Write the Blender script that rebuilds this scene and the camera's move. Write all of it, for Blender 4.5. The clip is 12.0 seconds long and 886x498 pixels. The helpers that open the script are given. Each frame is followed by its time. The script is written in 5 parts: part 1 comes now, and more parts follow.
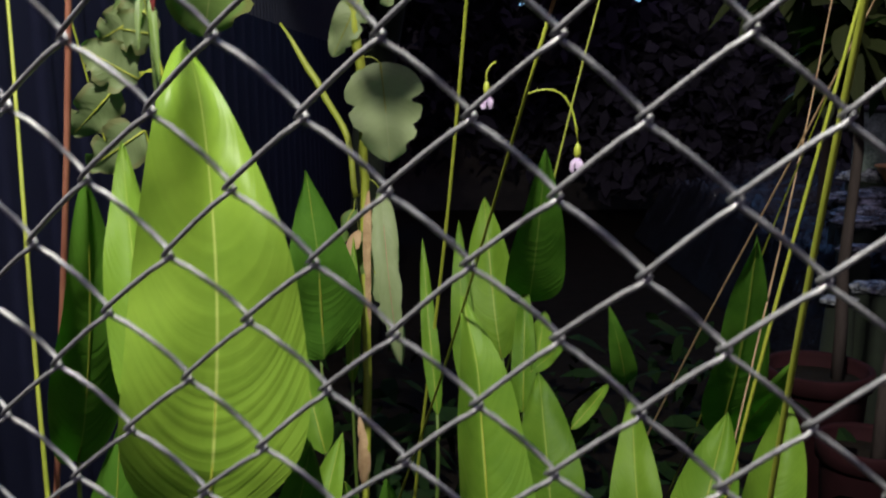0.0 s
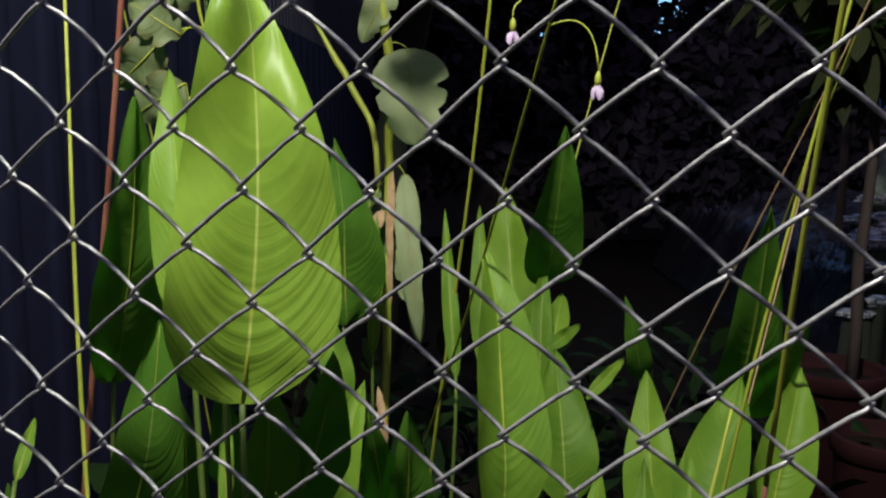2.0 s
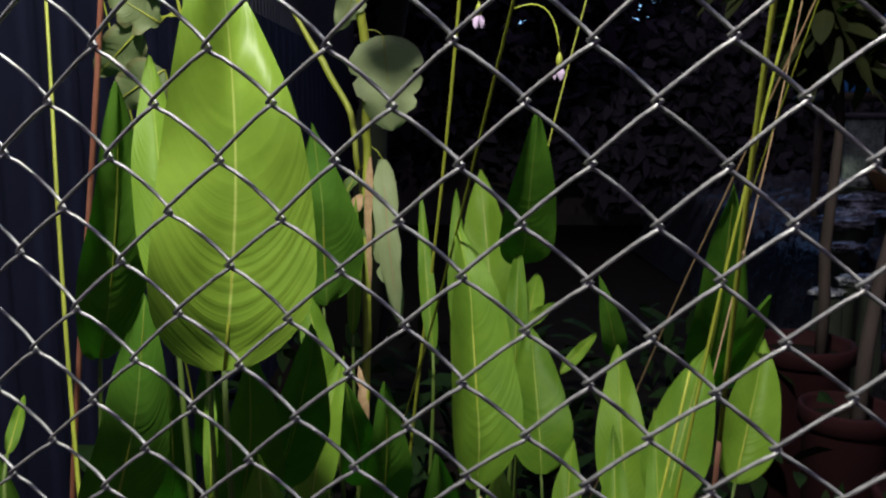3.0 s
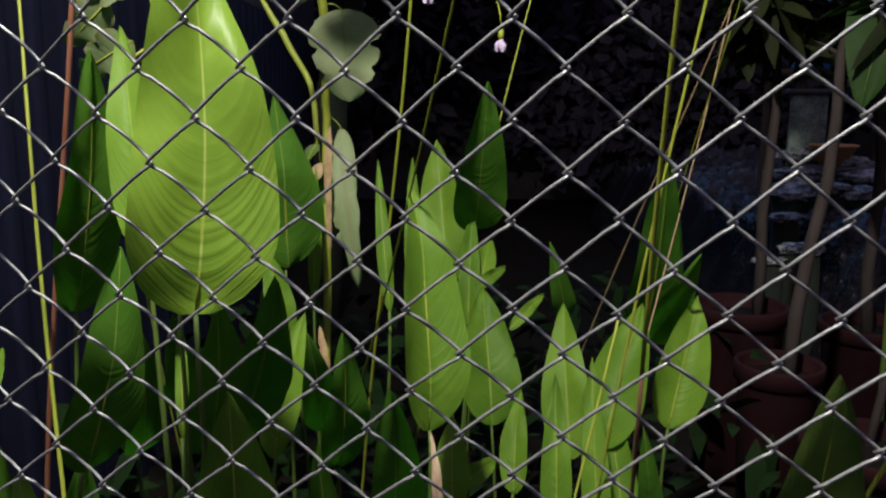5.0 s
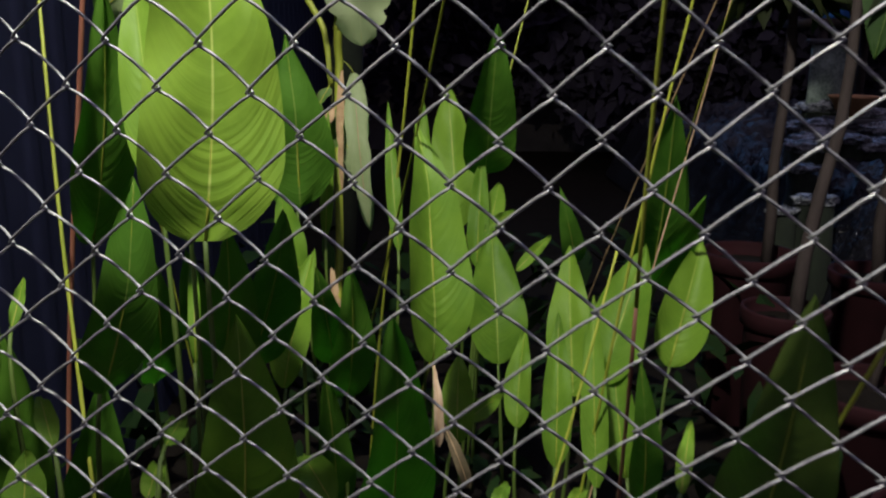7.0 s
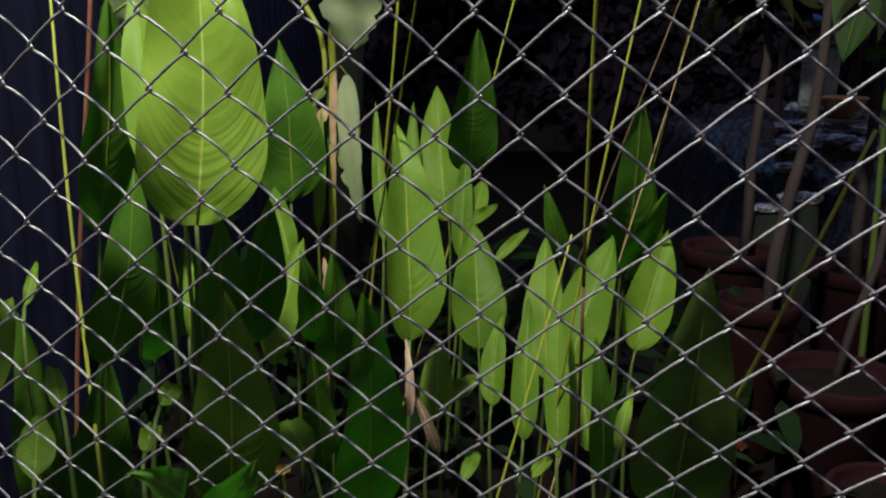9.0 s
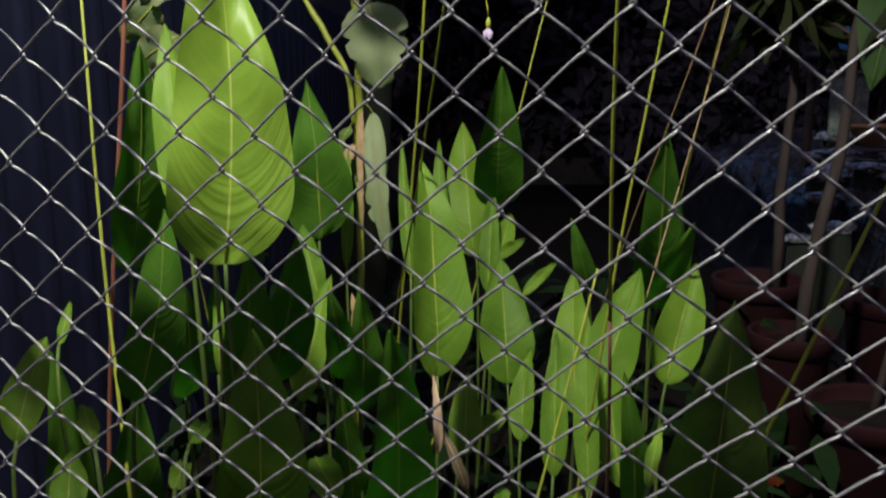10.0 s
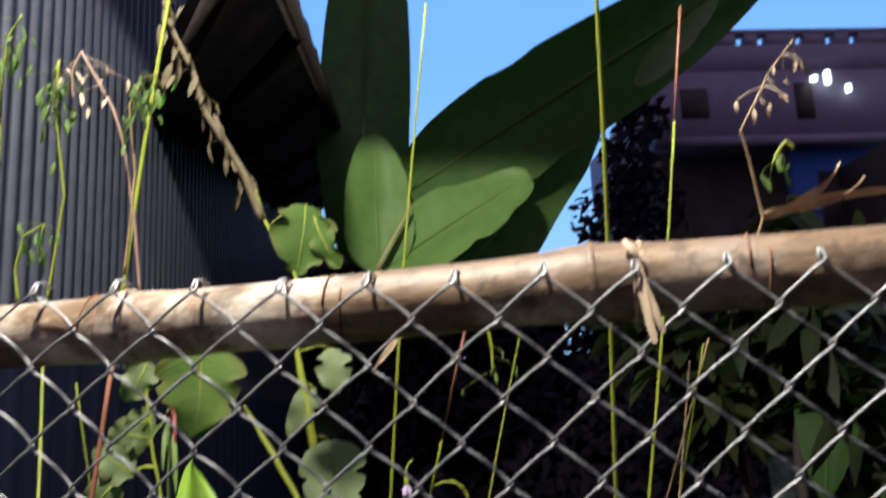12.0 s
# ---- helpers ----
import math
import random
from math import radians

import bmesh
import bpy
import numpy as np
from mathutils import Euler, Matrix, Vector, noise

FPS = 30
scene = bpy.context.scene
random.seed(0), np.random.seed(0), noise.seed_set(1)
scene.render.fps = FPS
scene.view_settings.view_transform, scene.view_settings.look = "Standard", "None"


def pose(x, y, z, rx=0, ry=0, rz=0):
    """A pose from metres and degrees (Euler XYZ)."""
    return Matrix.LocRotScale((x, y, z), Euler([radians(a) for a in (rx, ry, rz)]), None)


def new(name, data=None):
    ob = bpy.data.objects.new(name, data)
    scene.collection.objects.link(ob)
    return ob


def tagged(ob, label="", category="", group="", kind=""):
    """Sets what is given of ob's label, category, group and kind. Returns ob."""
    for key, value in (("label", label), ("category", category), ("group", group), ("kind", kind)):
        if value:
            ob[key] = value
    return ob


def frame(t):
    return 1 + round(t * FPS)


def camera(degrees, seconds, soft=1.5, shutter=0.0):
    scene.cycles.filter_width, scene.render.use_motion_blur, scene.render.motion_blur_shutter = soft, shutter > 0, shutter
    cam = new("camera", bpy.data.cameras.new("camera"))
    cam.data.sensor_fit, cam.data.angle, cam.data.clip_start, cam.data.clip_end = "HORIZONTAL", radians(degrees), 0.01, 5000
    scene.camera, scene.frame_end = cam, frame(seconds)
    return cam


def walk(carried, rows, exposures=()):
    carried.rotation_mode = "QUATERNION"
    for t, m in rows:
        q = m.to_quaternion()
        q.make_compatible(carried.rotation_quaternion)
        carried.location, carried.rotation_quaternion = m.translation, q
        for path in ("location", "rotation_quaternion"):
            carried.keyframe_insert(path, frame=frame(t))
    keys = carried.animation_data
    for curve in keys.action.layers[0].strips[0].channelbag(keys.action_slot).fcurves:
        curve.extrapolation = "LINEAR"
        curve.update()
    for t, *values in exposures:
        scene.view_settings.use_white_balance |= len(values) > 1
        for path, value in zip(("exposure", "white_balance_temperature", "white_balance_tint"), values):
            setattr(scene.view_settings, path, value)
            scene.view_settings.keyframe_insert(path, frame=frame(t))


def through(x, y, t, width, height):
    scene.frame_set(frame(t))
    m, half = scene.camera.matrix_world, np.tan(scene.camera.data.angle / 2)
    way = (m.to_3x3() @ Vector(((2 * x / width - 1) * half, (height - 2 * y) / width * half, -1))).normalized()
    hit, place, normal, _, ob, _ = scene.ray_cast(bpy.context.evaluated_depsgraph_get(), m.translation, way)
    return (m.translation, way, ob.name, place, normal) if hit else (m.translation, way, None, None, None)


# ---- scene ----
LAMP_W, LAMP_AT, SHADE = 385.0, (-0.25, 0.06, 3.0), 175.0
cam = camera(54.63, 12.0, soft=2.2, shutter=0.6)
ROWS = [
    (0, 0.0197, 0.0346, 1.4038, 78.959, 0.572, 0.026),
    (0.5, 0.0, 0.0, 1.35, 80.0, -0.0, 0.0),
    (1, 0.0319, -0.0312, 1.3175, 81.151, -0.645, 0.757),
    (1.5, 0.0319, -0.0358, 1.2957, 81.403, -0.512, 1.235),
    (2, 0.0101, -0.0392, 1.2776, 81.475, -0.578, 1.339),
    (2.5, 0.0028, -0.0554, 1.2625, 81.6097, -0.4475, 0.4141),
    (3, 0.0272, -0.0933, 1.2664, 80.8089, 0.0326, 0.1701),
    (5, 0.0402, -0.2011, 1.2587, 79.201, -0.315, -2.355),
    (5.5, 0.0453, -0.2211, 1.2527, 78.83, -0.281, -2.32),
    (6, 0.0266, -0.1954, 1.2418, 78.121, -0.339, -2.48),
    (6.5, 0.0297, -0.1687, 1.2272, 76.994, -0.631, -1.828),
    (7, 0.0627, -0.2423, 1.2376, 76.15, -0.495, -1.019),
    (7.5, 0.09, -0.2841, 1.2373, 76.057, -0.645, -0.731),
    (9.5, 0.1284, -0.3896, 1.2499, 76.353, -0.305, 0.144),
    (10, 0.1303, -0.3846, 1.2514, 78.475, 0.608, 1.428),
    (10.3, 0.1173, -0.3831, 1.268, 80.255, 0.769, 1.293),
    (10.5, 0.1074, -0.3856, 1.2905, 82.016, 1.035, 1.014),
    (10.7, 0.102, -0.3902, 1.3182, 84.162, 1.572, 0.768),
    (11, 0.0947, -0.3776, 1.3758, 88.494, 2.457, -0.086),
    (11.2, 0.0871, -0.3767, 1.4212, 91.223, 2.331, -0.478),
    (11.5, 0.0736, -0.3752, 1.4457, 95.6926, 3.0663, -0.925),
    (11.8, 0.0531, -0.3677, 1.4688, 99.424, 2.789, -2.13),
    (12, 0.0522, -0.3702, 1.4821, 101.49, 2.5122, -3.2143),
]
walk(cam, [(t, pose(*v)) for t, *v in ROWS])

# ---- sky and lights ----
world = bpy.data.worlds.new("dusk")
scene.world = world
world.use_nodes = True
wt = world.node_tree
wt.nodes.clear()
w_out = wt.nodes.new("ShaderNodeOutputWorld")
w_bg = wt.nodes.new("ShaderNodeBackground")
w_ramp = wt.nodes.new("ShaderNodeValToRGB")
w_map = wt.nodes.new("ShaderNodeMapping")
w_grad = wt.nodes.new("ShaderNodeTexGradient")
w_co = wt.nodes.new("ShaderNodeTexCoord")
# the dusk glow stands ahead, the sky behind is already night
w_map.inputs["Rotation"].default_value = (0, 0, radians(-90))
w_map.inputs["Location"].default_value = (0, 0, 0)
wt.links.new(w_co.outputs["Generated"], w_map.inputs["Vector"])
wt.links.new(w_map.outputs["Vector"], w_grad.inputs["Vector"])
wt.links.new(w_grad.outputs["Fac"], w_ramp.inputs["Fac"])
w_ramp.color_ramp.elements[0].position, w_ramp.color_ramp.elements[0].color = 0.30, (0.21, 0.175, 0.27, 1)
w_ramp.color_ramp.elements[1].position, w_ramp.color_ramp.elements[1].color = 0.80, (0.19, 0.47, 1.08, 1)
# paler towards the horizon
w_sep, w_low, w_mix = wt.nodes.new("ShaderNodeSeparateXYZ"), wt.nodes.new("ShaderNodeMapRange"), wt.nodes.new("ShaderNodeMix")
w_mix.data_type = "RGBA"
wt.links.new(w_co.outputs["Generated"], w_sep.inputs[0])
wt.links.new(w_sep.outputs["Z"], w_low.inputs[0])
w_low.inputs[1].default_value, w_low.inputs[2].default_value = 0.42, 0.10
w_low.inputs[3].default_value, w_low.inputs[4].default_value = 0.0, 0.6
w_mult = wt.nodes.new("ShaderNodeMath")
w_mult.operation = "MULTIPLY"
wt.links.new(w_low.outputs[0], w_mult.inputs[0])
wt.links.new(w_grad.outputs["Fac"], w_mult.inputs[1])
wt.links.new(w_mult.outputs[0], w_mix.inputs[0])
wt.links.new(w_ramp.outputs["Color"], w_mix.inputs[6])
w_mix.inputs[7].default_value = (0.42, 0.78, 1.10, 1)
wt.links.new(w_mix.outputs[2], w_bg.inputs["Color"])
w_bg.inputs["Strength"].default_value = 1.12
wt.links.new(w_bg.outputs["Background"], w_out.inputs["Surface"])

# a lane lamp under a flat shade, just above the fence and out of view
lamp = bpy.data.lights.new("lane_lamp_light", "SPOT")
lamp.spot_size, lamp.spot_blend, lamp.shadow_soft_size = radians(SHADE), 0.03, 0.06
lamp.energy, lamp.color = LAMP_W, (1.0, 0.97, 0.89)
lamp_ob = new("lane_lamp_light", lamp)
lamp_ob.matrix_world = pose(*LAMP_AT)

# ---- materials ----
def mat(name):
    m = bpy.data.materials.new(name)
    m.use_nodes = True
    nt = m.node_tree
    nt.nodes.clear()
    return m, nt, nt.nodes.new("ShaderNodeOutputMaterial")


def nd(nt, kind, **values):
    n = nt.nodes.new("ShaderNode" + kind)
    for key, value in values.items():
        n.inputs[key.replace("_", " ")].default_value = value
    return n


def mathn(nt, op, a, b=None, c=None):
    n = nt.nodes.new("ShaderNodeMath")
    n.operation = op
    for i, v in enumerate((a, b, c)):
        if v is None:
            continue
        if isinstance(v, (int, float)):
            n.inputs[i].default_value = v
        else:
            nt.links.new(v, n.inputs[i])
    return n.outputs[0]


def mixc(nt, fac, a, b, kind="MIX"):
    n = nt.nodes.new("ShaderNodeMix")
    n.data_type, n.blend_type = "RGBA", kind
    for i, v in ((0, fac), (6, a), (7, b)):
        if isinstance(v, (int, float, tuple)):
            n.inputs[i].default_value = v
        else:
            nt.links.new(v, n.inputs[i])
    return n.outputs[2]


def noise_out(nt, scale, detail=3.0, rough=0.55, co=None, stretch=None):
    n = nd(nt, "TexNoise", Scale=scale, Detail=detail, Roughness=rough)
    if co is None:
        tc = nt.nodes.new("ShaderNodeTexCoord")
        co = tc.outputs["Object"]
    if stretch:
        mp = nt.nodes.new("ShaderNodeMapping")
        mp.inputs["Scale"].default_value = stretch
        nt.links.new(co, mp.inputs["Vector"])
        co = mp.outputs["Vector"]
    nt.links.new(co, n.inputs["Vector"])
    return n.outputs["Fac"]


def ramp(nt, fac, stops):
    r = nt.nodes.new("ShaderNodeValToRGB")
    els = r.color_ramp.elements
    while len(els) < len(stops):
        els.new(0.5)
    for e, (p, c) in zip(els, stops):
        e.position, e.color = p, (*c, 1)
    nt.links.new(fac, r.inputs["Fac"])
    return r.outputs["Color"]


def bump(nt, height, strength=0.3, dist=0.002):
    b = nd(nt, "Bump", Strength=strength, Distance=dist)
    nt.links.new(height, b.inputs["Height"])
    return b.outputs["Normal"]


def surface(name, stops, scale=20.0, rough=(0.5, 0.7), metal=0.0, bumps=0.2, bump_dist=0.002, stretch=None, spec=0.5, fine=6.0):
    """Two scales of noise in colour, roughness and relief."""
    m, nt, out = mat(name)
    p = nd(nt, "BsdfPrincipled", Metallic=metal)
    p.inputs["Specular IOR Level"].default_value = spec
    big = noise_out(nt, scale, 4.0, 0.6, stretch=stretch)
    small = noise_out(nt, scale * fine, 3.0, 0.6, stretch=stretch)
    both = mathn(nt, "ADD", mathn(nt, "MULTIPLY", big, 0.65), mathn(nt, "MULTIPLY", small, 0.35))
    nt.links.new(ramp(nt, both, stops), p.inputs["Base Color"])
    nt.links.new(mathn(nt, "MULTIPLY_ADD", small, rough[1] - rough[0], rough[0]), p.inputs["Roughness"])
    nt.links.new(bump(nt, both, bumps, bump_dist), p.inputs["Normal"])
    nt.links.new(p.outputs["BSDF"], out.inputs["Surface"])
    return m


def leaf_material(name, dark, light, rib, veins=42.0, through=0.45, gloss=0.48, spots=0.0, vein_depth=0.34, edge_brown=0.0, spec=0.3, tip_veins=0.45):
    """A leaf blade: curved side veins off a pale midrib, blotches, a translucent body."""
    m, nt, out = mat(name)
    uv = nt.nodes.new("ShaderNodeUVMap")
    sep = nt.nodes.new("ShaderNodeSeparateXYZ")
    nt.links.new(uv.outputs["UV"], sep.inputs[0])
    v = mathn(nt, "ABSOLUTE", mathn(nt, "MULTIPLY_ADD", sep.outputs["X"], 2.0, -1.0))
    bow = mathn(nt, "MULTIPLY", mathn(nt, "POWER", v, 2.2), 0.20)
    lean = mathn(nt, "MULTIPLY", v, 0.02)
    arg = mathn(nt, "SUBTRACT", mathn(nt, "SUBTRACT", sep.outputs["Y"], bow), lean)
    wob = noise_out(nt, 6.0, 2.0)
    arg = mathn(nt, "ADD", arg, mathn(nt, "MULTIPLY", wob, 0.02))
    info = nt.nodes.new("ShaderNodeObjectInfo")
    shift = mathn(nt, "MULTIPLY_ADD", info.outputs["Random"], 40.0, 0.0)

    def stripes(scale):
        n = nt.nodes.new("ShaderNodeTexNoise")
        n.noise_dimensions = "1D"
        n.inputs["Scale"].default_value, n.inputs["Detail"].default_value = 1.0, 1.0
        nt.links.new(mathn(nt, "ADD", mathn(nt, "MULTIPLY", arg, scale), shift), n.inputs["W"])
        return n.outputs["Fac"]

    wave = stripes(veins)
    fine = stripes(veins * 5.0)
    line = mathn(nt, "POWER", wave, 2.0)
    blot = noise_out(nt, 14.0, 4.0, 0.6)
    mixv = mathn(nt, "ADD", mathn(nt, "MULTIPLY", blot, 0.8), mathn(nt, "MULTIPLY", info.outputs["Random"], 0.35))
    col = ramp(nt, mixv, [(0.25, dark), (0.8, light)])
    col = mixc(nt, mathn(nt, "MULTIPLY", line, 0.14), col, (*[c * 1.5 for c in light], 1))
    ribm = nt.nodes.new("ShaderNodeMapRange")
    ribm.inputs[1].default_value, ribm.inputs[2].default_value = 0.024, 0.008
    nt.links.new(v, ribm.inputs[0])
    col = mixc(nt, mathn(nt, "MULTIPLY", ribm.outputs[0], 0.9), col, (*rib, 1))
    if spots:
        sp = noise_out(nt, 60.0, 3.0, 0.7)
        edge = nt.nodes.new("ShaderNodeMapRange")
        edge.inputs[1].default_value, edge.inputs[2].default_value = 0.70, 0.76
        nt.links.new(sp, edge.inputs[0])
        col = mixc(nt, mathn(nt, "MULTIPLY", edge.outputs[0], spots), col, (0.16, 0.10, 0.03, 1))
    if edge_brown:
        rim = nt.nodes.new("ShaderNodeMapRange")
        rim.inputs[1].default_value, rim.inputs[2].default_value = 0.92, 1.05
        nt.links.new(mathn(nt, "ADD", v, mathn(nt, "MULTIPLY", noise_out(nt, 11.0, 4.0, 0.7), 0.35)), rim.inputs[0])
        col = mixc(nt, mathn(nt, "MULTIPLY", rim.outputs[0], edge_brown), col, (0.20, 0.11, 0.04, 1))
    p = nd(nt, "BsdfPrincipled", Roughness=gloss)
    p.inputs["Specular IOR Level"].default_value = spec
    nt.links.new(col, p.inputs["Base Color"])
    rel = mathn(nt, "ADD", mathn(nt, "MULTIPLY", wave, 1.6), mathn(nt, "MULTIPLY", fine, 0.25))
    # the ribs stand out most towards the stalk
    deep = nt.nodes.new("ShaderNodeMapRange")
    deep.inputs[1].default_value, deep.inputs[2].default_value = 0.62, 0.12
    deep.inputs[3].default_value, deep.inputs[4].default_value = tip_veins, 1.5
    nt.links.new(sep.outputs["Y"], deep.inputs[0])
    rel = mathn(nt, "MULTIPLY", rel, deep.outputs[0])
    rel = mathn(nt, "ADD", rel, mathn(nt, "MULTIPLY", noise_out(nt, 9.0, 2.0), 4.0))
    nt.links.new(bump(nt, rel, vein_depth, 0.0026), p.inputs["Normal"])
    tr = nt.nodes.new("ShaderNodeBsdfTranslucent")
    nt.links.new(mixc(nt, 1.0, col, (0.42, 0.98, 0.38, 1), "MULTIPLY"), tr.inputs["Color"])
    ms = nd(nt, "MixShader", Fac=through)
    nt.links.new(p.outputs["BSDF"], ms.inputs[1])
    nt.links.new(tr.outputs["BSDF"], ms.inputs[2])
    nt.links.new(ms.outputs[0], out.inputs["Surface"])
    return m


def cane_material():
    """Weathered bamboo: long fibres, grey-brown blotches, pale scuffed patches, dark fungus spots."""
    m, nt, out = mat("bamboo")
    fibre = noise_out(nt, 60.0, 4.0, 0.6, stretch=(0.06, 1, 1))
    blotch = noise_out(nt, 7.0, 5.0, 0.65, stretch=(0.6, 1, 1))
    scuff = noise_out(nt, 26.0, 5.0, 0.7)
    col = ramp(nt, fibre, [(0.28, (0.070, 0.040, 0.022)), (0.5, (0.150, 0.092, 0.050)), (0.72, (0.26, 0.170, 0.095))])
    pale = nt.nodes.new("ShaderNodeMapRange")
    pale.inputs[1].default_value, pale.inputs[2].default_value = 0.48, 0.60
    nt.links.new(blotch, pale.inputs[0])
    # the cane is rubbed pale; its left end's lamp brightness is added here
    tc = nt.nodes.new("ShaderNodeTexCoord")
    sx = nt.nodes.new("ShaderNodeSeparateXYZ")
    nt.links.new(tc.outputs["Object"], sx.inputs[0])
    bright_left = nt.nodes.new("ShaderNodeMapRange")
    bright_left.interpolation_type = "SMOOTHSTEP"
    bright_left.inputs[1].default_value, bright_left.inputs[2].default_value = 0.32, 0.10
    nt.links.new(sx.outputs["X"], bright_left.inputs[0])
    worn = mathn(nt, "MULTIPLY_ADD", bright_left.outputs[0], 0.72, 0.2)
    col = mixc(nt, mathn(nt, "MULTIPLY", pale.outputs[0], worn), col, (0.64, 0.55, 0.46, 1))
    dirt = nt.nodes.new("ShaderNodeMapRange")
    dirt.inputs[1].default_value, dirt.inputs[2].default_value = 0.52, 0.63
    nt.links.new(scuff, dirt.inputs[0])
    col = mixc(nt, mathn(nt, "MULTIPLY", dirt.outputs[0], 0.75), col, (0.055, 0.036, 0.022, 1))
    p = nd(nt, "BsdfPrincipled", Roughness=0.55)
    nt.links.new(col, p.inputs["Base Color"])
    nt.links.new(bump(nt, mathn(nt, "ADD", fibre, scuff), 0.8, 0.0022), p.inputs["Normal"])
    nt.links.new(p.outputs["BSDF"], out.inputs["Surface"])
    return m


LEAF = leaf_material("thalia_leaf", (0.072, 0.165, 0.015), (0.165, 0.290, 0.028), (0.42, 0.50, 0.11), veins=30.0, through=0.33, gloss=0.50, spots=0.35, vein_depth=0.36, spec=0.18)
LEAF_BROAD = leaf_material("broad_thalia_leaf", (0.105, 0.205, 0.018), (0.245, 0.385, 0.042), (0.46, 0.54, 0.13), veins=26.0, through=0.35, gloss=0.41, spots=0.15, vein_depth=0.42, spec=0.25, tip_veins=0.2)
# shaded copy of the thalia leaf: shade put into a darker green
LEAF_IN_SHADE = leaf_material("thalia_leaf_in_shade", (0.046, 0.138, 0.014), (0.106, 0.245, 0.026), (0.28, 0.38, 0.08), veins=30.0, through=0.36, gloss=0.50, spots=0.3, vein_depth=0.36, spec=0.18)
# dim dappled light painted as dark green mottling and brown spots
LEAF_DAPPLED = leaf_material("thalia_leaf_dappled", (0.018, 0.04, 0.010), (0.10, 0.15, 0.025), (0.14, 0.17, 0.05), spots=0.7, through=0.3)
LEAF_PALE = leaf_material("vine_leaf_pale", (0.24, 0.30, 0.13), (0.36, 0.43, 0.22), (0.42, 0.46, 0.26), veins=18.0, spots=0.25, vein_depth=0.25)
LEAF_DULL = leaf_material("vine_leaf_dull", (0.13, 0.18, 0.07), (0.23, 0.29, 0.13), (0.30, 0.34, 0.18), veins=18.0, spots=0.4, edge_brown=0.3)
LEAF_VINE = leaf_material("vine_leaf", (0.09, 0.17, 0.04), (0.18, 0.28, 0.07), (0.30, 0.36, 0.12), veins=16.0, spots=0.5, edge_brown=0.25)
LEAF_EDGE = leaf_material("vine_leaf_brown_edge", (0.09, 0.17, 0.04), (0.18, 0.28, 0.07), (0.30, 0.36, 0.12), veins=16.0, spots=0.4, edge_brown=0.4)
# crown leaves with the gloom of the yard mixed into their green
LEAF_DIM = leaf_material("tree_leaf_in_gloom", (0.016, 0.023, 0.008), (0.034, 0.042, 0.014), (0.06, 0.08, 0.03), veins=14.0, vein_depth=0.2)
BANANA = leaf_material("banana_leaf", (0.04, 0.10, 0.025), (0.10, 0.19, 0.05), (0.26, 0.36, 0.11), veins=110.0, through=0.12, vein_depth=0.2)
# broad leaves darkened in colour to stand for the shade they hang in
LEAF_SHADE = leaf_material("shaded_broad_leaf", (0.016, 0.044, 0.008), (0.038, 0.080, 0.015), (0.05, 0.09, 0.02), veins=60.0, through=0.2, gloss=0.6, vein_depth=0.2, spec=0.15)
# lit copy of the banana leaf: lamplight put into a paler green
BANANA_LIT = leaf_material("banana_leaf_lit", (0.115, 0.235, 0.050), (0.19, 0.335, 0.085), (0.30, 0.40, 0.13), veins=110.0, through=0.12, vein_depth=0.2)
STEM = surface("green_stalk", [(0.3, (0.20, 0.25, 0.02)), (0.7, (0.36, 0.39, 0.045))], 30, (0.4, 0.6), bumps=0.1, stretch=(1, 1, 0.1))
STEM_DEEP = surface("deep_green_stalk", [(0.3, (0.045, 0.085, 0.012)), (0.7, (0.10, 0.16, 0.022))], 30, (0.5, 0.7), bumps=0.1, stretch=(1, 1, 0.1))
STEM_PALE = surface("pale_leaf_stalk", [(0.3, (0.26, 0.30, 0.10)), (0.7, (0.42, 0.45, 0.20))], 25, (0.5, 0.7), bumps=0.1)
STEM_RED = surface("red_stalk", [(0.3, (0.26, 0.085, 0.05)), (0.7, (0.42, 0.18, 0.11))], 30, (0.4, 0.6), bumps=0.1, stretch=(1, 1, 0.1))
STEM_BROWN = surface("brown_red_stalk", [(0.3, (0.085, 0.030, 0.020)), (0.7, (0.16, 0.070, 0.040))], 30, (0.5, 0.7), bumps=0.1, stretch=(1, 1, 0.1))
STEM_PINK = surface("pink_stalk", [(0.3, (0.30, 0.17, 0.12)), (0.7, (0.50, 0.33, 0.25))], 40, (0.5, 0.75), bumps=0.2)
STEM_TAN = surface("dry_stalk", [(0.3, (0.22, 0.13, 0.06)), (0.7, (0.44, 0.31, 0.17))], 40, (0.6, 0.85), bumps=0.3)
ZINC = surface("galvanised_wire", [(0.3, (0.15, 0.15, 0.155)), (0.7, (0.38, 0.38, 0.38))], 110, (0.36, 0.6), metal=0.5, bumps=0.25, bump_dist=0.0004)
CANE = cane_material()
RUST = surface("rusty_wire", [(0.3, (0.10, 0.04, 0.02)), (0.7, (0.28, 0.12, 0.06))], 90, (0.6, 0.9), bumps=0.3)
WALL = surface("sheet_metal", [(0.3, (0.030, 0.034, 0.052)), (0.7, (0.058, 0.063, 0.086))], 5, (0.38, 0.6), metal=0.2, bumps=0.1)
# darker than the metal above: the lower wall's shade is in this colour
WALL_LOW = surface("unlit_navy_wall", [(0.3, (0.007, 0.008, 0.024)), (0.7, (0.013, 0.015, 0.038))], 5, (0.6, 0.8), bumps=0.1, spec=0.2)
ROOF = surface("rusted_roof", [(0.3, (0.025, 0.02, 0.02)), (0.7, (0.07, 0.055, 0.05))], 5, (0.6, 0.9), bumps=0.3)
